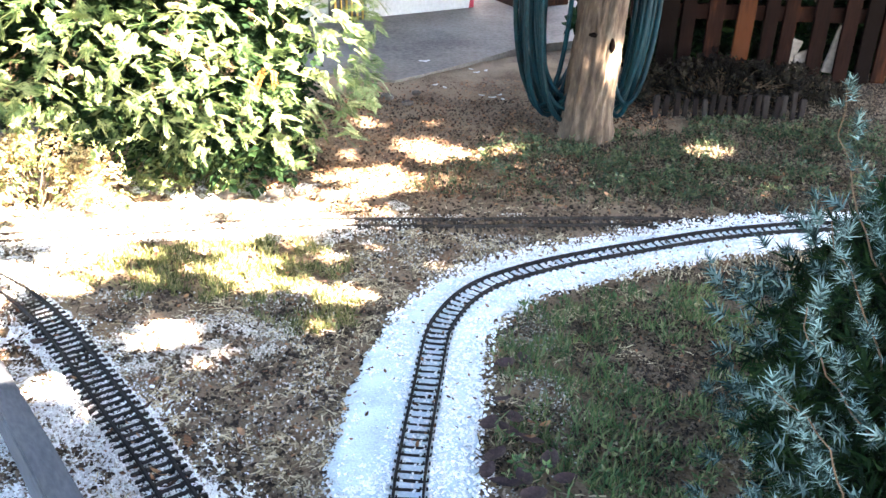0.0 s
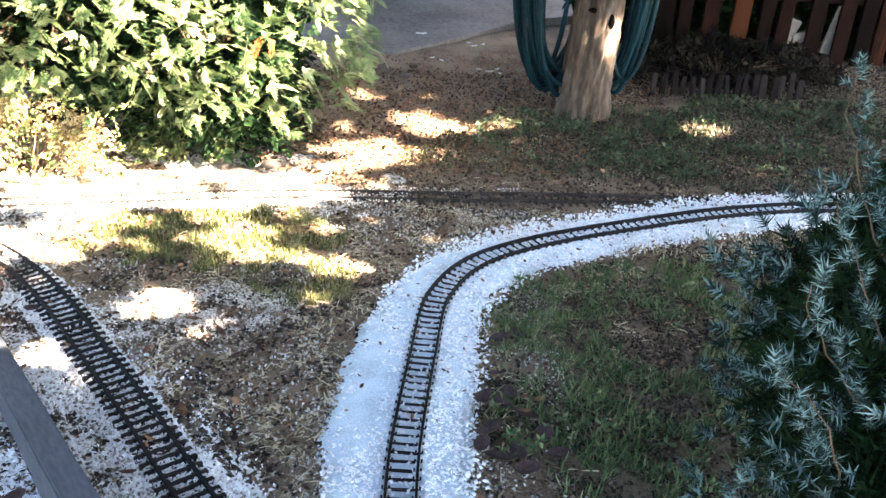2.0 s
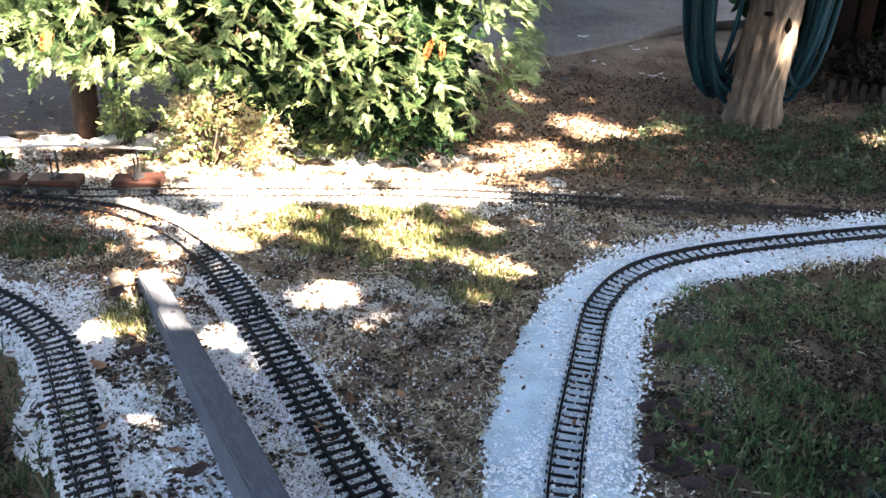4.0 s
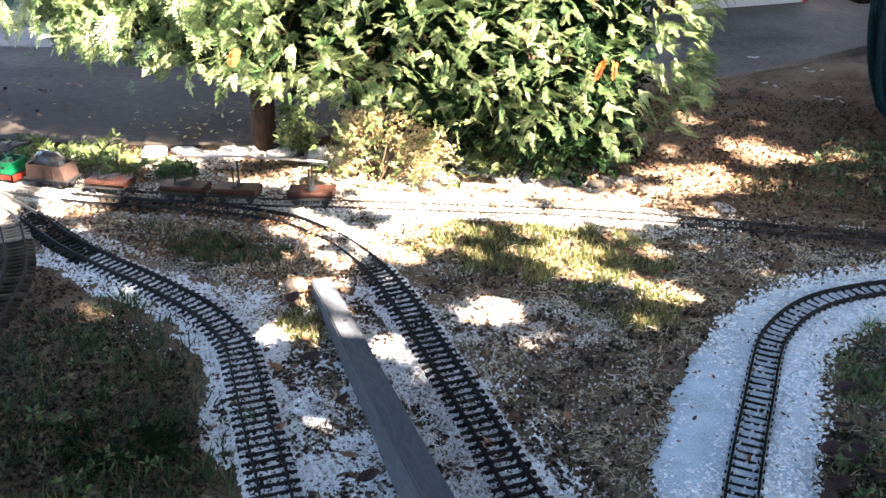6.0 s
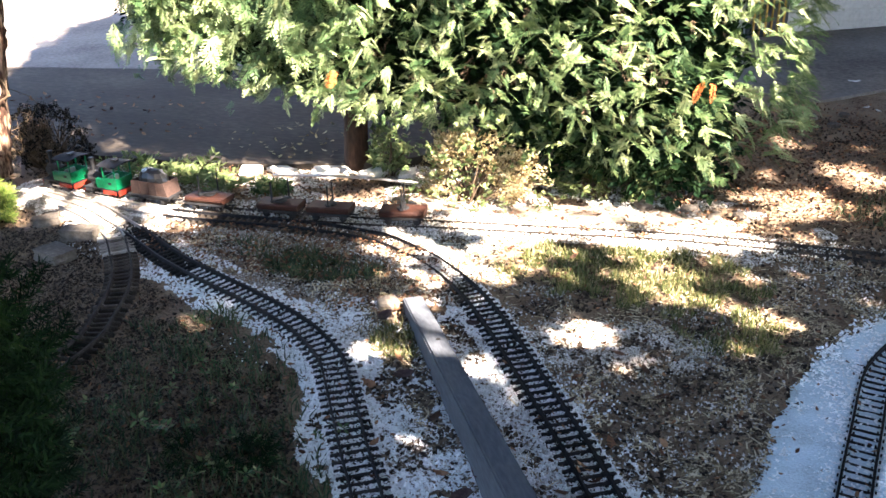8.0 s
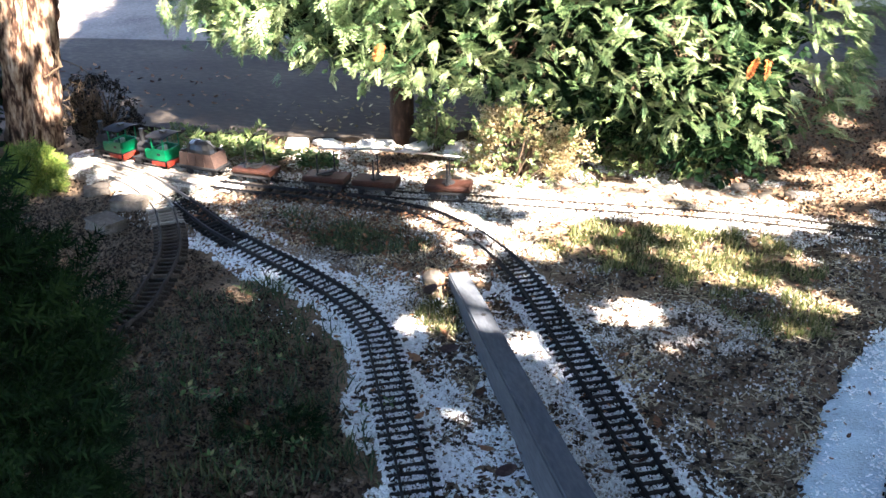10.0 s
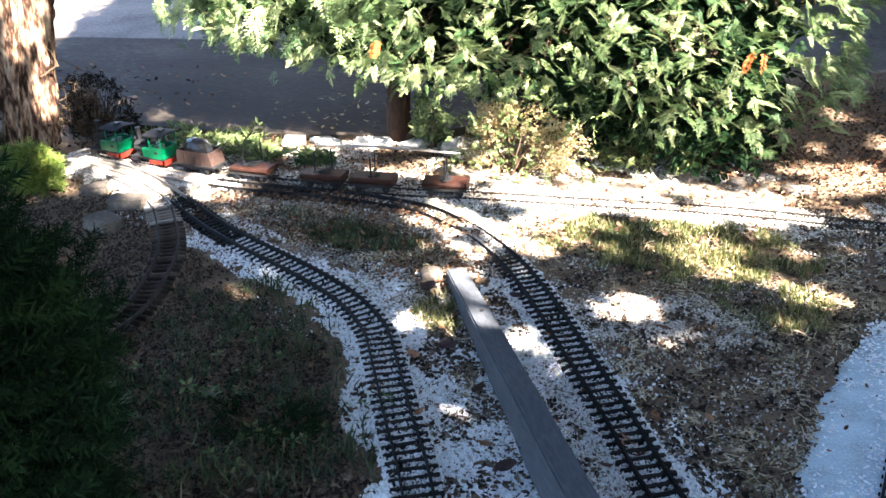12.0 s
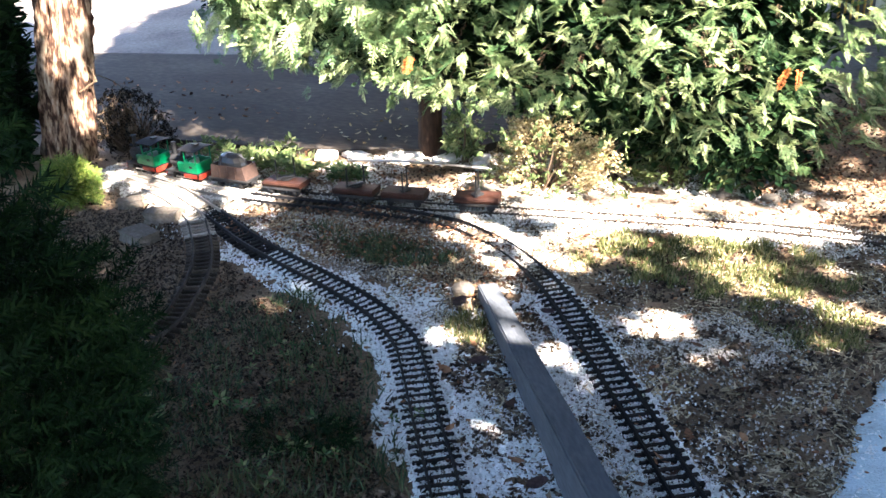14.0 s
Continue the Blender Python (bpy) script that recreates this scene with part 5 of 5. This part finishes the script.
wide_x, wide_y = np.meshgrid(np.arange(-4.6, 5.0, .10), np.arange(-4.2, -.6, .10))
side_x, side_y = np.meshgrid(np.arange(2.6, 5.0, .10), np.arange(-.6, 5.2, .10))
far_x = np.concatenate([wide_x.ravel(), side_x.ravel()])
far_y = np.concatenate([wide_y.ravel(), side_y.ravel()])
inner = len(gx)
far = (far_x / 4.9) ** 2 + ((far_y - .6) / 4.6) ** 2 < 1 + .35 * wave(far_x, far_y, .9, 23)
gx, gy = np.concatenate([gx, far_x[far] + rng.uniform(-.05, .05, far.sum())]), np.concatenate([gy, far_y[far] + rng.uniform(-.05, .05, far.sum())])
h = 2.5 + rng.uniform(0, 1.0, len(gx)) + .3 * wave(gx, gy, .8, 20)
p = np.stack([gx + SUN.x / SUN.z * h, gy + SUN.y / SUN.z * h, h], 1)
# unseen low leaves added left and right to darken the near ground
low_x, low_y = gx[:inner][::2], gy[:inner][::2]
low_h = rng.uniform(1.45, 2.0, len(low_x))
low = np.stack([low_x + SUN.x / SUN.z * low_h, low_y + SUN.y / SUN.z * low_h, low_h], 1)
low = low[(low[:, 1] < 1.25) & ((low[:, 0] < -.72) | (low[:, 0] > .62))]
n = len(low)
scatter("low_branch", canopy_cluster(6, 16), low, turns(rng.uniform(0, 6.3, n), rng.normal(0, .6, n), rng.normal(0, .6, n)), rng.uniform(.05, .075, n), CANOPY_LEAF, shade_tree)
n = len(p)
scatter("crown", canopy_cluster(), p, turns(rng.uniform(0, 6.3, n), rng.normal(0, .6, n), rng.normal(0, .6, n)), np.where(np.arange(n) < inner, rng.uniform(.045, .065, n), rng.uniform(.08, .12, n)), CANOPY_LEAF, shade_tree)
limbs = [branch((3.4, -1.6, -.05), (3.0, -1.0, 2.4), .16, .11, .03, 12)]
for q in p[rng.choice(n, 140, False)]:
    fork = np.array([3.0, -1.0, rng.uniform(1.9, 2.5)])
    way = fork + (q - fork) * np.linspace(0, 1, 30)[:, None]
    fall = way - np.array(SUN)[None] * (way[:, 2] / SUN.z)[:, None]
    if not (inside(fall[:, 0], fall[:, 1], [(a, b, c + .08, d + .08, e) for a, b, c, d, e in LIT]) | ((fall[:, 0] > -2.6) & (fall[:, 0] < -.5) & (fall[:, 1] > 2.3) & (fall[:, 1] < 3.1))).any():
        limbs.append(branch(fork, q, .03, .006, .02, 6))
v, f = tubes(limbs)
mesh_object("trunk", v, f, BARK, shade_tree, smooth=True)

# ---------------------------------------------------------------- fence, wall and things behind
fence = tagged(new("fence"), "dark red-brown picket fence with gaps", "fence", kind="structure")
fence.location = (1.75, 3.72, .05)
x = -.92
while x < 1.6:
    wide = rng.uniform(.052, .072)
    if -.30 < x < -.24 or -.19 < x < -.10:
        x += .03
        continue
    tilt = rng.normal(0, .012)
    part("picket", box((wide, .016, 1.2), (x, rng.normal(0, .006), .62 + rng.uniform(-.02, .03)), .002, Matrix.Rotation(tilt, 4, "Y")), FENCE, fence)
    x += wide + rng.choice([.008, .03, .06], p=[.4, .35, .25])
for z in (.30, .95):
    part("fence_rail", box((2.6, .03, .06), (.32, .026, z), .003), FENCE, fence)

low_pickets = tagged(new("low_picket_edging"), "row of short weathered grey-brown pickets in deep shade", "edging", kind="structure")
low_pickets.location = (1.06, 3.24, .04)
for i in range(17):
    x = -.26 + .034 * i
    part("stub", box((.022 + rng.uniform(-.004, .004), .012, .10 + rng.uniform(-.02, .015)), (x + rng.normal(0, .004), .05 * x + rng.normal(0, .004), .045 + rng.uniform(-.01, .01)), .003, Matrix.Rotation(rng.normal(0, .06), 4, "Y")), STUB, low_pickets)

for x, z, w, h, lean in ((1.44, .12, .06, .17, .3), (1.52, .09, .08, .13, -.3), (1.64, .16, .05, .2, .15)):
    board = tagged(new("leaning_board"), "pale grey board leaning behind the fence", "board", group="boards behind the fence")
    board.matrix_world = Matrix.Translation((x, 3.74, z + .05)) @ Matrix.Rotation(lean, 4, "Y") @ Matrix.Rotation(.12, 4, "X")
    part("plank", box((w, .016, h), (0, 0, 0), .003), CONCRETE, board)
house = tagged(new("wall_house"), "white clapboard wall behind the concrete yard", "wall", kind="structure")
house.matrix_world = Matrix.Translation((-.16, 4.78, .09)) @ Matrix.Rotation(math.atan2(.56, .91), 4, "Z")
part("wall_core", box((1.3, .12, 2.4), (-.28, .08, 1.2), .003), WALL, house)
for i in range(14):
    part("clapboard", box((1.3, .014, .125), (-.28, .008, .07 + i * .115), .003, Matrix.Rotation(radians(6), 4, "X")), WALL, house)
part("corner_post", box((.05, .05, 2.4), (.375, .03, 1.2), .003), RED_CLOTH, house, "red corner post")
grate = part("vent_frame", box((.20, .03, .30), (-.37, -.012, .16), .004), TIMBER, house, "pale framed vent grating")
for i in range(6):
    part("vent_bar", box((.008, .012, .26), (-.445 + i * .03, -.030, .16), .001), BRASS, grate)
bin_box = tagged(new("storage_bin"), "dark brown storage bin by the white wall", "bin")
bin_box.matrix_world = Matrix.Translation((.50, 5.20, .094)) @ Matrix.Rotation(.5, 4, "Z")
part("body", box((.34, .30, .50), (0, 0, .25), .012), FENCE, bin_box)
part("lid", box((.37, .33, .04), (0, 0, .52), .012), BLACK_PAINT, bin_box)
back_wall = tagged(new("wall_back"), "pale rendered boundary wall of the yard", "wall", kind="structure")
part("wall", box((16, .2, 2.6), (-3.0, 9.5, 1.35), .01), WALL, back_wall)
part("coping", box((16, .28, .08), (-3.0, 9.5, 2.68), .01), CONCRETE, back_wall, "concrete coping")

# ---------------------------------------------------------------- ground cover
def blade(lean=0.45):
    return np.array([(-.035, 0, 0), (.035, 0, 0), (.028, lean * .35, .55), (-.028, lean * .35, .55), (0, lean, 1.0)]), [(0, 1, 2, 3), (3, 2, 4)]


def lawn(name, label, mat, count, patches, size, ragged=.5, tilt=.35, flat=False, avoid=.055, clump=-.15):
    x0, x1 = min(p[0] - p[2] for p in patches), max(p[0] + p[2] for p in patches)
    y0, y1 = min(p[1] - p[2] for p in patches), max(p[1] + p[2] for p in patches)
    x, y = sample(count, x0, x1, y0, y1)
    keep = inside(x, y, patches, ragged, 8) & (track_distance(x, y, LINES) > avoid) & (track_distance(x, y, ["near_curve"]) > .10)
    keep &= wave(x, y, 18, 31) + .8 * wave(x, y, 40, 32) > clump
    if flat:
        keep &= ~inside(x, y, [(-.48, 1.61, .16, .085, 0)], .8, 14)
        keep &= wave(x, y, 6, 33) + .7 * wave(x, y, 13, 34) + .7 * rng.random(count) > .15
    x, y = x[keep], y[keep]
    n = len(x)
    z = ground_z(x, y) + .012 * wave(x, y, 3, 1) + .007 * wave(x, y, 14, 2) - .006
    roll = rng.normal(-.2, tilt * 2.2, n) if not flat else rng.normal(-1.35, .15, n)
    tall = rng.uniform(*size, n)
    s = np.stack([np.full(n, .05) if not flat else np.full(n, .045), tall, tall], 1)
    ob = scatter(name, blade(), np.stack([x, y, z + (.006 if flat else 0)], 1), turns(rng.uniform(0, 6.3, n), rng.normal(0, .25, n), roll), s, mat)
    return tagged(ob, label, "grass", kind="stuff")


lawn("grass", "yellow-green sunlit grass tufts", YELLOW_GRASS, 75000, [(-.55, 1.96, .36, .14, 3), (-.30, 1.82, .13, .15, 20), (-.36, 2.05, .14, .08, 0), (-.93, 1.47, .05, .09, 40)], (.010, .032), ragged=.9, tilt=.7, clump=-.16)
# growth in shaded spots takes the green with shade painted in
lawn("grass", "dense dull green tuft of grass between the tracks", SHADED_GREEN, 11000, [(-1.27, 1.735, .16, .075, 5)], (.015, .04), ragged=.9, tilt=.6, clump=-.3)
lawn("grass", "dull green grass between the tracks", SHADED_GREEN, 34000, [(-1.45, 1.78, .14, .06, 5), (-1.1, 1.02, .36, .24, 0), (-.95, .78, .35, .18, 0), (-1.3, 1.22, .30, .20, 10)], (.015, .042), ragged=1.1, tilt=.5, clump=-.08)
lawn("grass", "green grass beside the white ballast", GRASS, 72000, [(.32, 1.28, .22, .24, 0), (.24, 1.55, .14, .2, 0), (.75, 1.35, .30, .30, 0), (.55, 1.8, .4, .14, 10)], (.013, .036), tilt=.8, clump=-.02)
lawn("grass", "low green growth under the garden tree", SHADED_GREEN, 26000, [(.7, 2.58, .8, .16, 0), (.55, 2.82, .45, .17, 5), (1.1, 2.95, .55, .22, 5), (.1, 2.72, .15, .07, 0)], (.015, .045), tilt=.5, clump=.08)
lawn("dry_grass", "sparse straw lying on dark soil", STRAW, 34000, [(.6, 1.6, .8, .7, 0), (.6, 2.6, 1.1, .3, 0)], (.012, .034), .4, flat=True, avoid=.045)
lawn("dry_grass", "dry straw-coloured thatch lying on the soil", STRAW, 190000, [(-.4, 1.75, .9, .6, 0), (.5, 2.1, .9, .12, 0), (-.25, 1.15, .12, .3, 0)], (.012, .036), .4, flat=True, avoid=.045, clump=.05)
lawn("dry_grass", "short straw between the shaded tracks", STRAW, 42000, [(-1.38, 1.78, .42, .14, 6), (-1.05, 1.68, .14, .12, 0)], (.010, .030), .5, flat=True, avoid=.045, clump=.05)
lawn("dry_grass", "upright dry straw tufts", STRAW, 30000, [(.5, 2.05, .5, .12, 0), (.12, 1.25, .05, .2, 0), (-1.09, 1.72, .09, .08, 0), (-.95, 1.50, .05, .09, 40)], (.012, .03))


OLD_LEAF = material("old_leaf", [(0.018, 0.012, 0.012), (0.045, 0.028, 0.027), (0.10, 0.066, 0.06)], 60, 200, 0.75, 0.3)


def dead_leaves(label, count, patches, size, lift=0.0, mat=DEAD_LEAF):
    x, y = sample(count, min(p[0] - p[2] for p in patches), max(p[0] + p[2] for p in patches), min(p[1] - p[3] for p in patches), max(p[1] + p[3] for p in patches))
    k = inside(x, y, patches, .4)
    x, y = x[k], y[k]
    n = len(x)
    template = (np.array([(-1, 0, .15), (-.3, .45, 0), (.5, .4, .12), (1, 0, .3), (.5, -.4, .1), (-.3, -.45, .05), (0, 0, -.08)]), [(0, 1, 6), (1, 2, 6), (2, 3, 6), (3, 4, 6), (4, 5, 6), (5, 0, 6)])
    ob = scatter("dead_leaves", template, np.stack([x, y, ground_z(x, y) + lift + rng.uniform(.004, .016, n)], 1), turns(rng.uniform(0, 6.3, n), rng.normal(0, .35, n), rng.normal(0, .35, n)), rng.uniform(*size, n), mat)
    return tagged(ob, label, "leaves", kind="stuff")


dead_leaves("brown fallen leaves along the main track", 2700, [(-1.9, 2.2, .45, .16, 0), (-.3, 2.5, .35, .22, 0), (-1.2, 2.2, .8, .12, 5)], (.004, .010))
dead_leaves("brown leaves in the grass beside the ballast", 320, [(.14, 1.3, .10, .35, 0), (.5, 2.1, .5, .12, 10), (-.6, 1.3, .3, .3, 0), (.6, 2.55, .8, .2, 0)], (.007, .02))
dead_leaves("brown leaves and twigs round the end of the timber", 420, [(-.96, 1.72, .10, .06, -40), (-1.02, 1.60, .06, .06, 0), (-.80, 2.02, .12, .05, 0), (-1.45, 2.10, .25, .05, 8)], (.005, .014))
dead_leaves("small broken leaf pieces on the soil", 5000, [(-.4, 1.7, .7, .5, 0), (.55, 1.75, .6, .45, 0), (-1.2, 1.25, .4, .35, 0), (.5, 2.6, 1.0, .25, 0)], (.003, .008))
dead_leaves("crumbled leaves between the shaded tracks", 2200, [(-1.4, 1.80, .45, .16, 6), (-1.05, 1.68, .14, .14, 0)], (.003, .009))
dead_leaves("leaf litter on the path to the yard", 7000, [(0, 3.0, .55, .55, 0), (.5, 3.35, .6, .3, 0)], (.003, .009))
dead_leaves("pale leaf-shaped flecks on the concrete under the yew", 150, [(-1.75, 2.62, .40, .22, 10)], (.006, .014), .02, PALE_LEAF)
dead_leaves("dry leaves blown along the edge of the concrete", 160, [(-2.6, 2.45, .5, .14, 15), (-2.9, 2.75, .5, .15, 10)], (.008, .016), .035)


def ground_cover(label, count, patches, size, mat):
    x, y = sample(count, min(p[0] - p[2] for p in patches), max(p[0] + p[2] for p in patches), min(p[1] - p[3] for p in patches), max(p[1] + p[3] for p in patches))
    k = inside(x, y, patches, .5) & (wave(x, y, 9, 51) + .5 * wave(x, y, 25, 52) > 0)
    x, y = x[k], y[k]
    n = len(x)
    ob = scatter("ground_cover", leaf_cluster(6, 21, .5), np.stack([x, y, ground_z(x, y) + rng.uniform(.004, .03, n)], 1), turns(rng.uniform(0, 6.3, n), rng.normal(0, .3, n), rng.normal(0, .3, n)), rng.uniform(*size, n), mat)
    return tagged(ob, label, "plants", kind="stuff")


ground_cover("low leafy green weeds under the garden tree", 3600, [(.7, 2.62, .7, .13, 2), (.55, 2.86, .5, .18, 5), (1.15, 2.98, .6, .24, 5), (.12, 2.72, .16, .07, 0), (.95, 2.92, .16, .10, 0)], (.009, .019), SHADED_GREEN)
ground_cover("small green weeds in the grass by the ballast", 900, [(.3, 1.25, .2, .25, 0), (.6, 1.75, .4, .2, 0), (-1.1, 1.05, .3, .2, 0)], (.008, .018), GRASS)


def curled_leaf(at, size, yaw):
    bm = bmesh.new()
    bmesh.ops.create_grid(bm, x_segments=8, y_segments=5, size=1)
    for v in bm.verts:
        x, y = v.co.x, v.co.y
        w = max(.05, (1 - x * x)) ** .6 * .55
        v.co = (x, y * w, .18 * x * x + .35 * (y * w) ** 2 + .08 * noise.noise((x * 3, y * 3, yaw)))
    bmesh.ops.scale(bm, vec=(size, size, size), verts=bm.verts)
    me = bpy.data.meshes.new("dead_leaf")
    bm.to_mesh(me)
    bm.free()
    me.materials.append(OLD_LEAF)
    me.polygons.foreach_set("use_smooth", [True] * len(me.polygons))
    ob = new("dead_leaf", me)
    ob.matrix_basis = Matrix.Translation(at) @ Matrix.Rotation(yaw, 4, "Z") @ Matrix.Rotation(.2, 4, "X")
    return tagged(ob, "large curled dark brown dead leaf on the grass", "leaf", group="large dead leaves")


for x, y, size, yaw in ((.135, 1.545, .028, .4), (.175, 1.56, .03, 1.9), (.165, 1.30, .03, 2.6), (.19, 1.245, .035, 1.2), (.21, 1.20, .026, .2), (.145, 1.20, .028, 5.1), (.095, 1.345, .03, .9), (.128, 1.325, .032, 2.2), (.10, 1.255, .034, 4.0), (.085, 1.215, .028, 1.1), (.115, 1.185, .034, 3.0), (.155, 1.16, .03, .3), (.14, 1.365, .026, 5.5), (.12, 1.42, .022, 3.3), (-.60, 1.05, .025, 1.0), (-.66, 1.26, .024, 2.2), (-.84, 1.34, .026, .6), (-.985, 1.545, .03, 1.5), (-.79, 1.58, .02, .2)):
    curled_leaf((x, y, .014), size * .8, yaw)

# thin stake by the yew and a rod behind the train
stake = tagged(new("garden_stake"), "thin pale wooden stake beside the yew", "stake")
stake.location = (-.50, 2.56, .0)
part("stick", drum(.004, .003, .27, (0, 0, .135), n=8), TIMBER, stake)
rod = tagged(new("rod"), "thin grey rod lying behind the train", "rod")
v, f = tube(np.array([(-1.72, 2.22, .035), (-1.55, 2.26, .04), (-1.38, 2.30, .035), (-1.22, 2.33, .028)]), .004, 8)
mesh_object("bar", v, f, STEEL, rod, smooth=True)

# stones that hold the end of the tracks
def stone(label, at, size, seed, yaw=0, surface=None):
    bm = bmesh.new()
    bmesh.ops.create_cube(bm, size=1)
    bmesh.ops.subdivide_edges(bm, edges=bm.edges[:], cuts=4, use_grid_fill=True)
    for v in bm.verts:
        q = v.co.copy()
        r = q.normalized() * 0.62
        v.co = q.lerp(r, .18 if size[0] > .06 else .85) * (1 + .16 * noise.noise(q * 2.2 + Vector((seed, 0, 0))) + .10 * noise.noise(q * 5 + Vector((0, seed, 0))))
        v.co = Vector((v.co.x * size[0], v.co.y * size[1], v.co.z * size[2]))
    me = bpy.data.meshes.new("stone")
    bm.to_mesh(me)
    bm.free()
    me.materials.append(surface or STONE)
    ob = new("stone", me)
    ob.matrix_basis = Matrix.Translation(at) @ Matrix.Rotation(yaw, 4, "Z")
    return tagged(ob, label, "stone")


stone("small rounded grey stone by the end of the timber", (-1.005, 1.60, .012), (.045, .035, .03), 31, .5)
stone("flat grey stone at the end of the tracks", (-1.985, 1.672, .008), (.10, .06, .05), 1, .3)
stone("grey block of stone beside the branch track", (-1.95, 1.545, .004), (.10, .07, .045), 2, -.2)
for x, y, w, k in ((-1.87, 2.315, .11, 21), (-1.765, 2.335, .09, 22), (-1.61, 2.385, .12, 23), (-1.47, 2.42, .09, 24), (-1.36, 2.45, .07, 25)):
    stone("flat pale broken piece of concrete beside the rod", (x, y, .006), (w, w * .65, .02), k, k * .7, WHITE_STONE)
stone("pale rounded stone under the track end", (-2.17, 1.725, .004), (.07, .05, .03), 3, .8)
for x, y, size, k in ((-.60, 2.42, .045, 4), (-.47, 2.44, .038, 5), (-.40, 2.40, .03, 6), (-.53, 2.37, .026, 7), (-.68, 2.37, .024, 8), (-.335, 2.44, .028, 9), (-.12, 3.30, .03, 10), (-.20, 3.36, .04, 11), (-.09, 3.42, .026, 12)):
    stone("rounded pale stone in the leaf litter", (x, y, ground_z(x, y) + size * .12), (size * 1.25, size, size * .6), k, k * 1.3)


# scraps and larger leaves on the yard
PALE_SCRAP = material("pale_scrap", [(0.42, 0.40, 0.36), (0.66, 0.64, 0.60)], 60, 200, 0.8, 0.2)


def scrap(at, size, yaw, label):
    bm = bmesh.new()
    bmesh.ops.create_grid(bm, x_segments=6, y_segments=4, size=1)
    for v in bm.verts:
        x, y = v.co.x, v.co.y
        v.co = (x * (1 + .2 * noise.noise((y * 2, yaw, 1))), y * .45 * (1 - .35 * x * x), .14 * x * x + .1 * noise.noise((x * 2, y * 2, yaw)))
    bmesh.ops.solidify(bm, geom=bm.faces[:], thickness=.06)
    bmesh.ops.scale(bm, vec=(size, size, size), verts=bm.verts)
    me = bpy.data.meshes.new("scrap")
    bm.to_mesh(me)
    bm.free()
    me.materials.append(PALE_SCRAP)
    ob = new("scrap", me)
    ob.matrix_basis = Matrix.Translation(at) @ Matrix.Rotation(yaw, 4, "Z")
    return tagged(ob, label, "scrap")


scrap((-.068, 3.777, .104), .022, .2, "white scrap lying on the concrete yard")
for x, y, s, k in ((-.02, 3.502, .016, 1.0), (.02, 3.47, .014, 2.0), (.15, 3.70, .015, .4), (.19, 3.73, .014, 1.2), (.13, 3.75, .012, 2.6), (.20, 3.37, .016, .2), (.24, 3.35, .013, 1.7), (.16, 3.39, .012, 2.9), (.23, 3.40, .012, .8)):
    scrap((x, y, ground_z(x, y) + .012), s, k, "pale curled leaf on bare soil")

chips("litter", "dark dirt clumps along the edge of the yard", lambda x, y: inside(x, y, [(-.2, 4.62, .30, .05, 30), (-.30, 4.15, .16, .06, 0), (.15, 4.05, .35, .06, 40), (-2.75, 2.9, .16, .018, 5), (-2.6, 3.05, .12, .012, 3), (-2.9, 2.75, .18, .014, 6), (-1.9, 3.52, .35, .012, 11), (-2.6, 2.62, .15, .012, 6), (-3.3, 3.2, .14, .014, 8)], .7, 20), 60000, -3.6, .6, 2.5, 4.9, .003, .008, .012, MULCH)
for x, z, w, h in ((.556, .354, .010, .024), (.497, .388, .020, .008)):
    bm = bmesh.new()
    bmesh.ops.create_icosphere(bm, subdivisions=3, radius=1)
    for v in bm.verts:
        v.co = Vector((v.co.x * w, v.co.y * .009, v.co.z * h)) * (1 + .25 * noise.noise(v.co * 2.5))
    bmesh.ops.translate(bm, vec=(x, 2.957, z), verts=bm.verts)
    part("knot", bm, DARK_WOOD, garden_tree, "dark hollow knot in the bark")
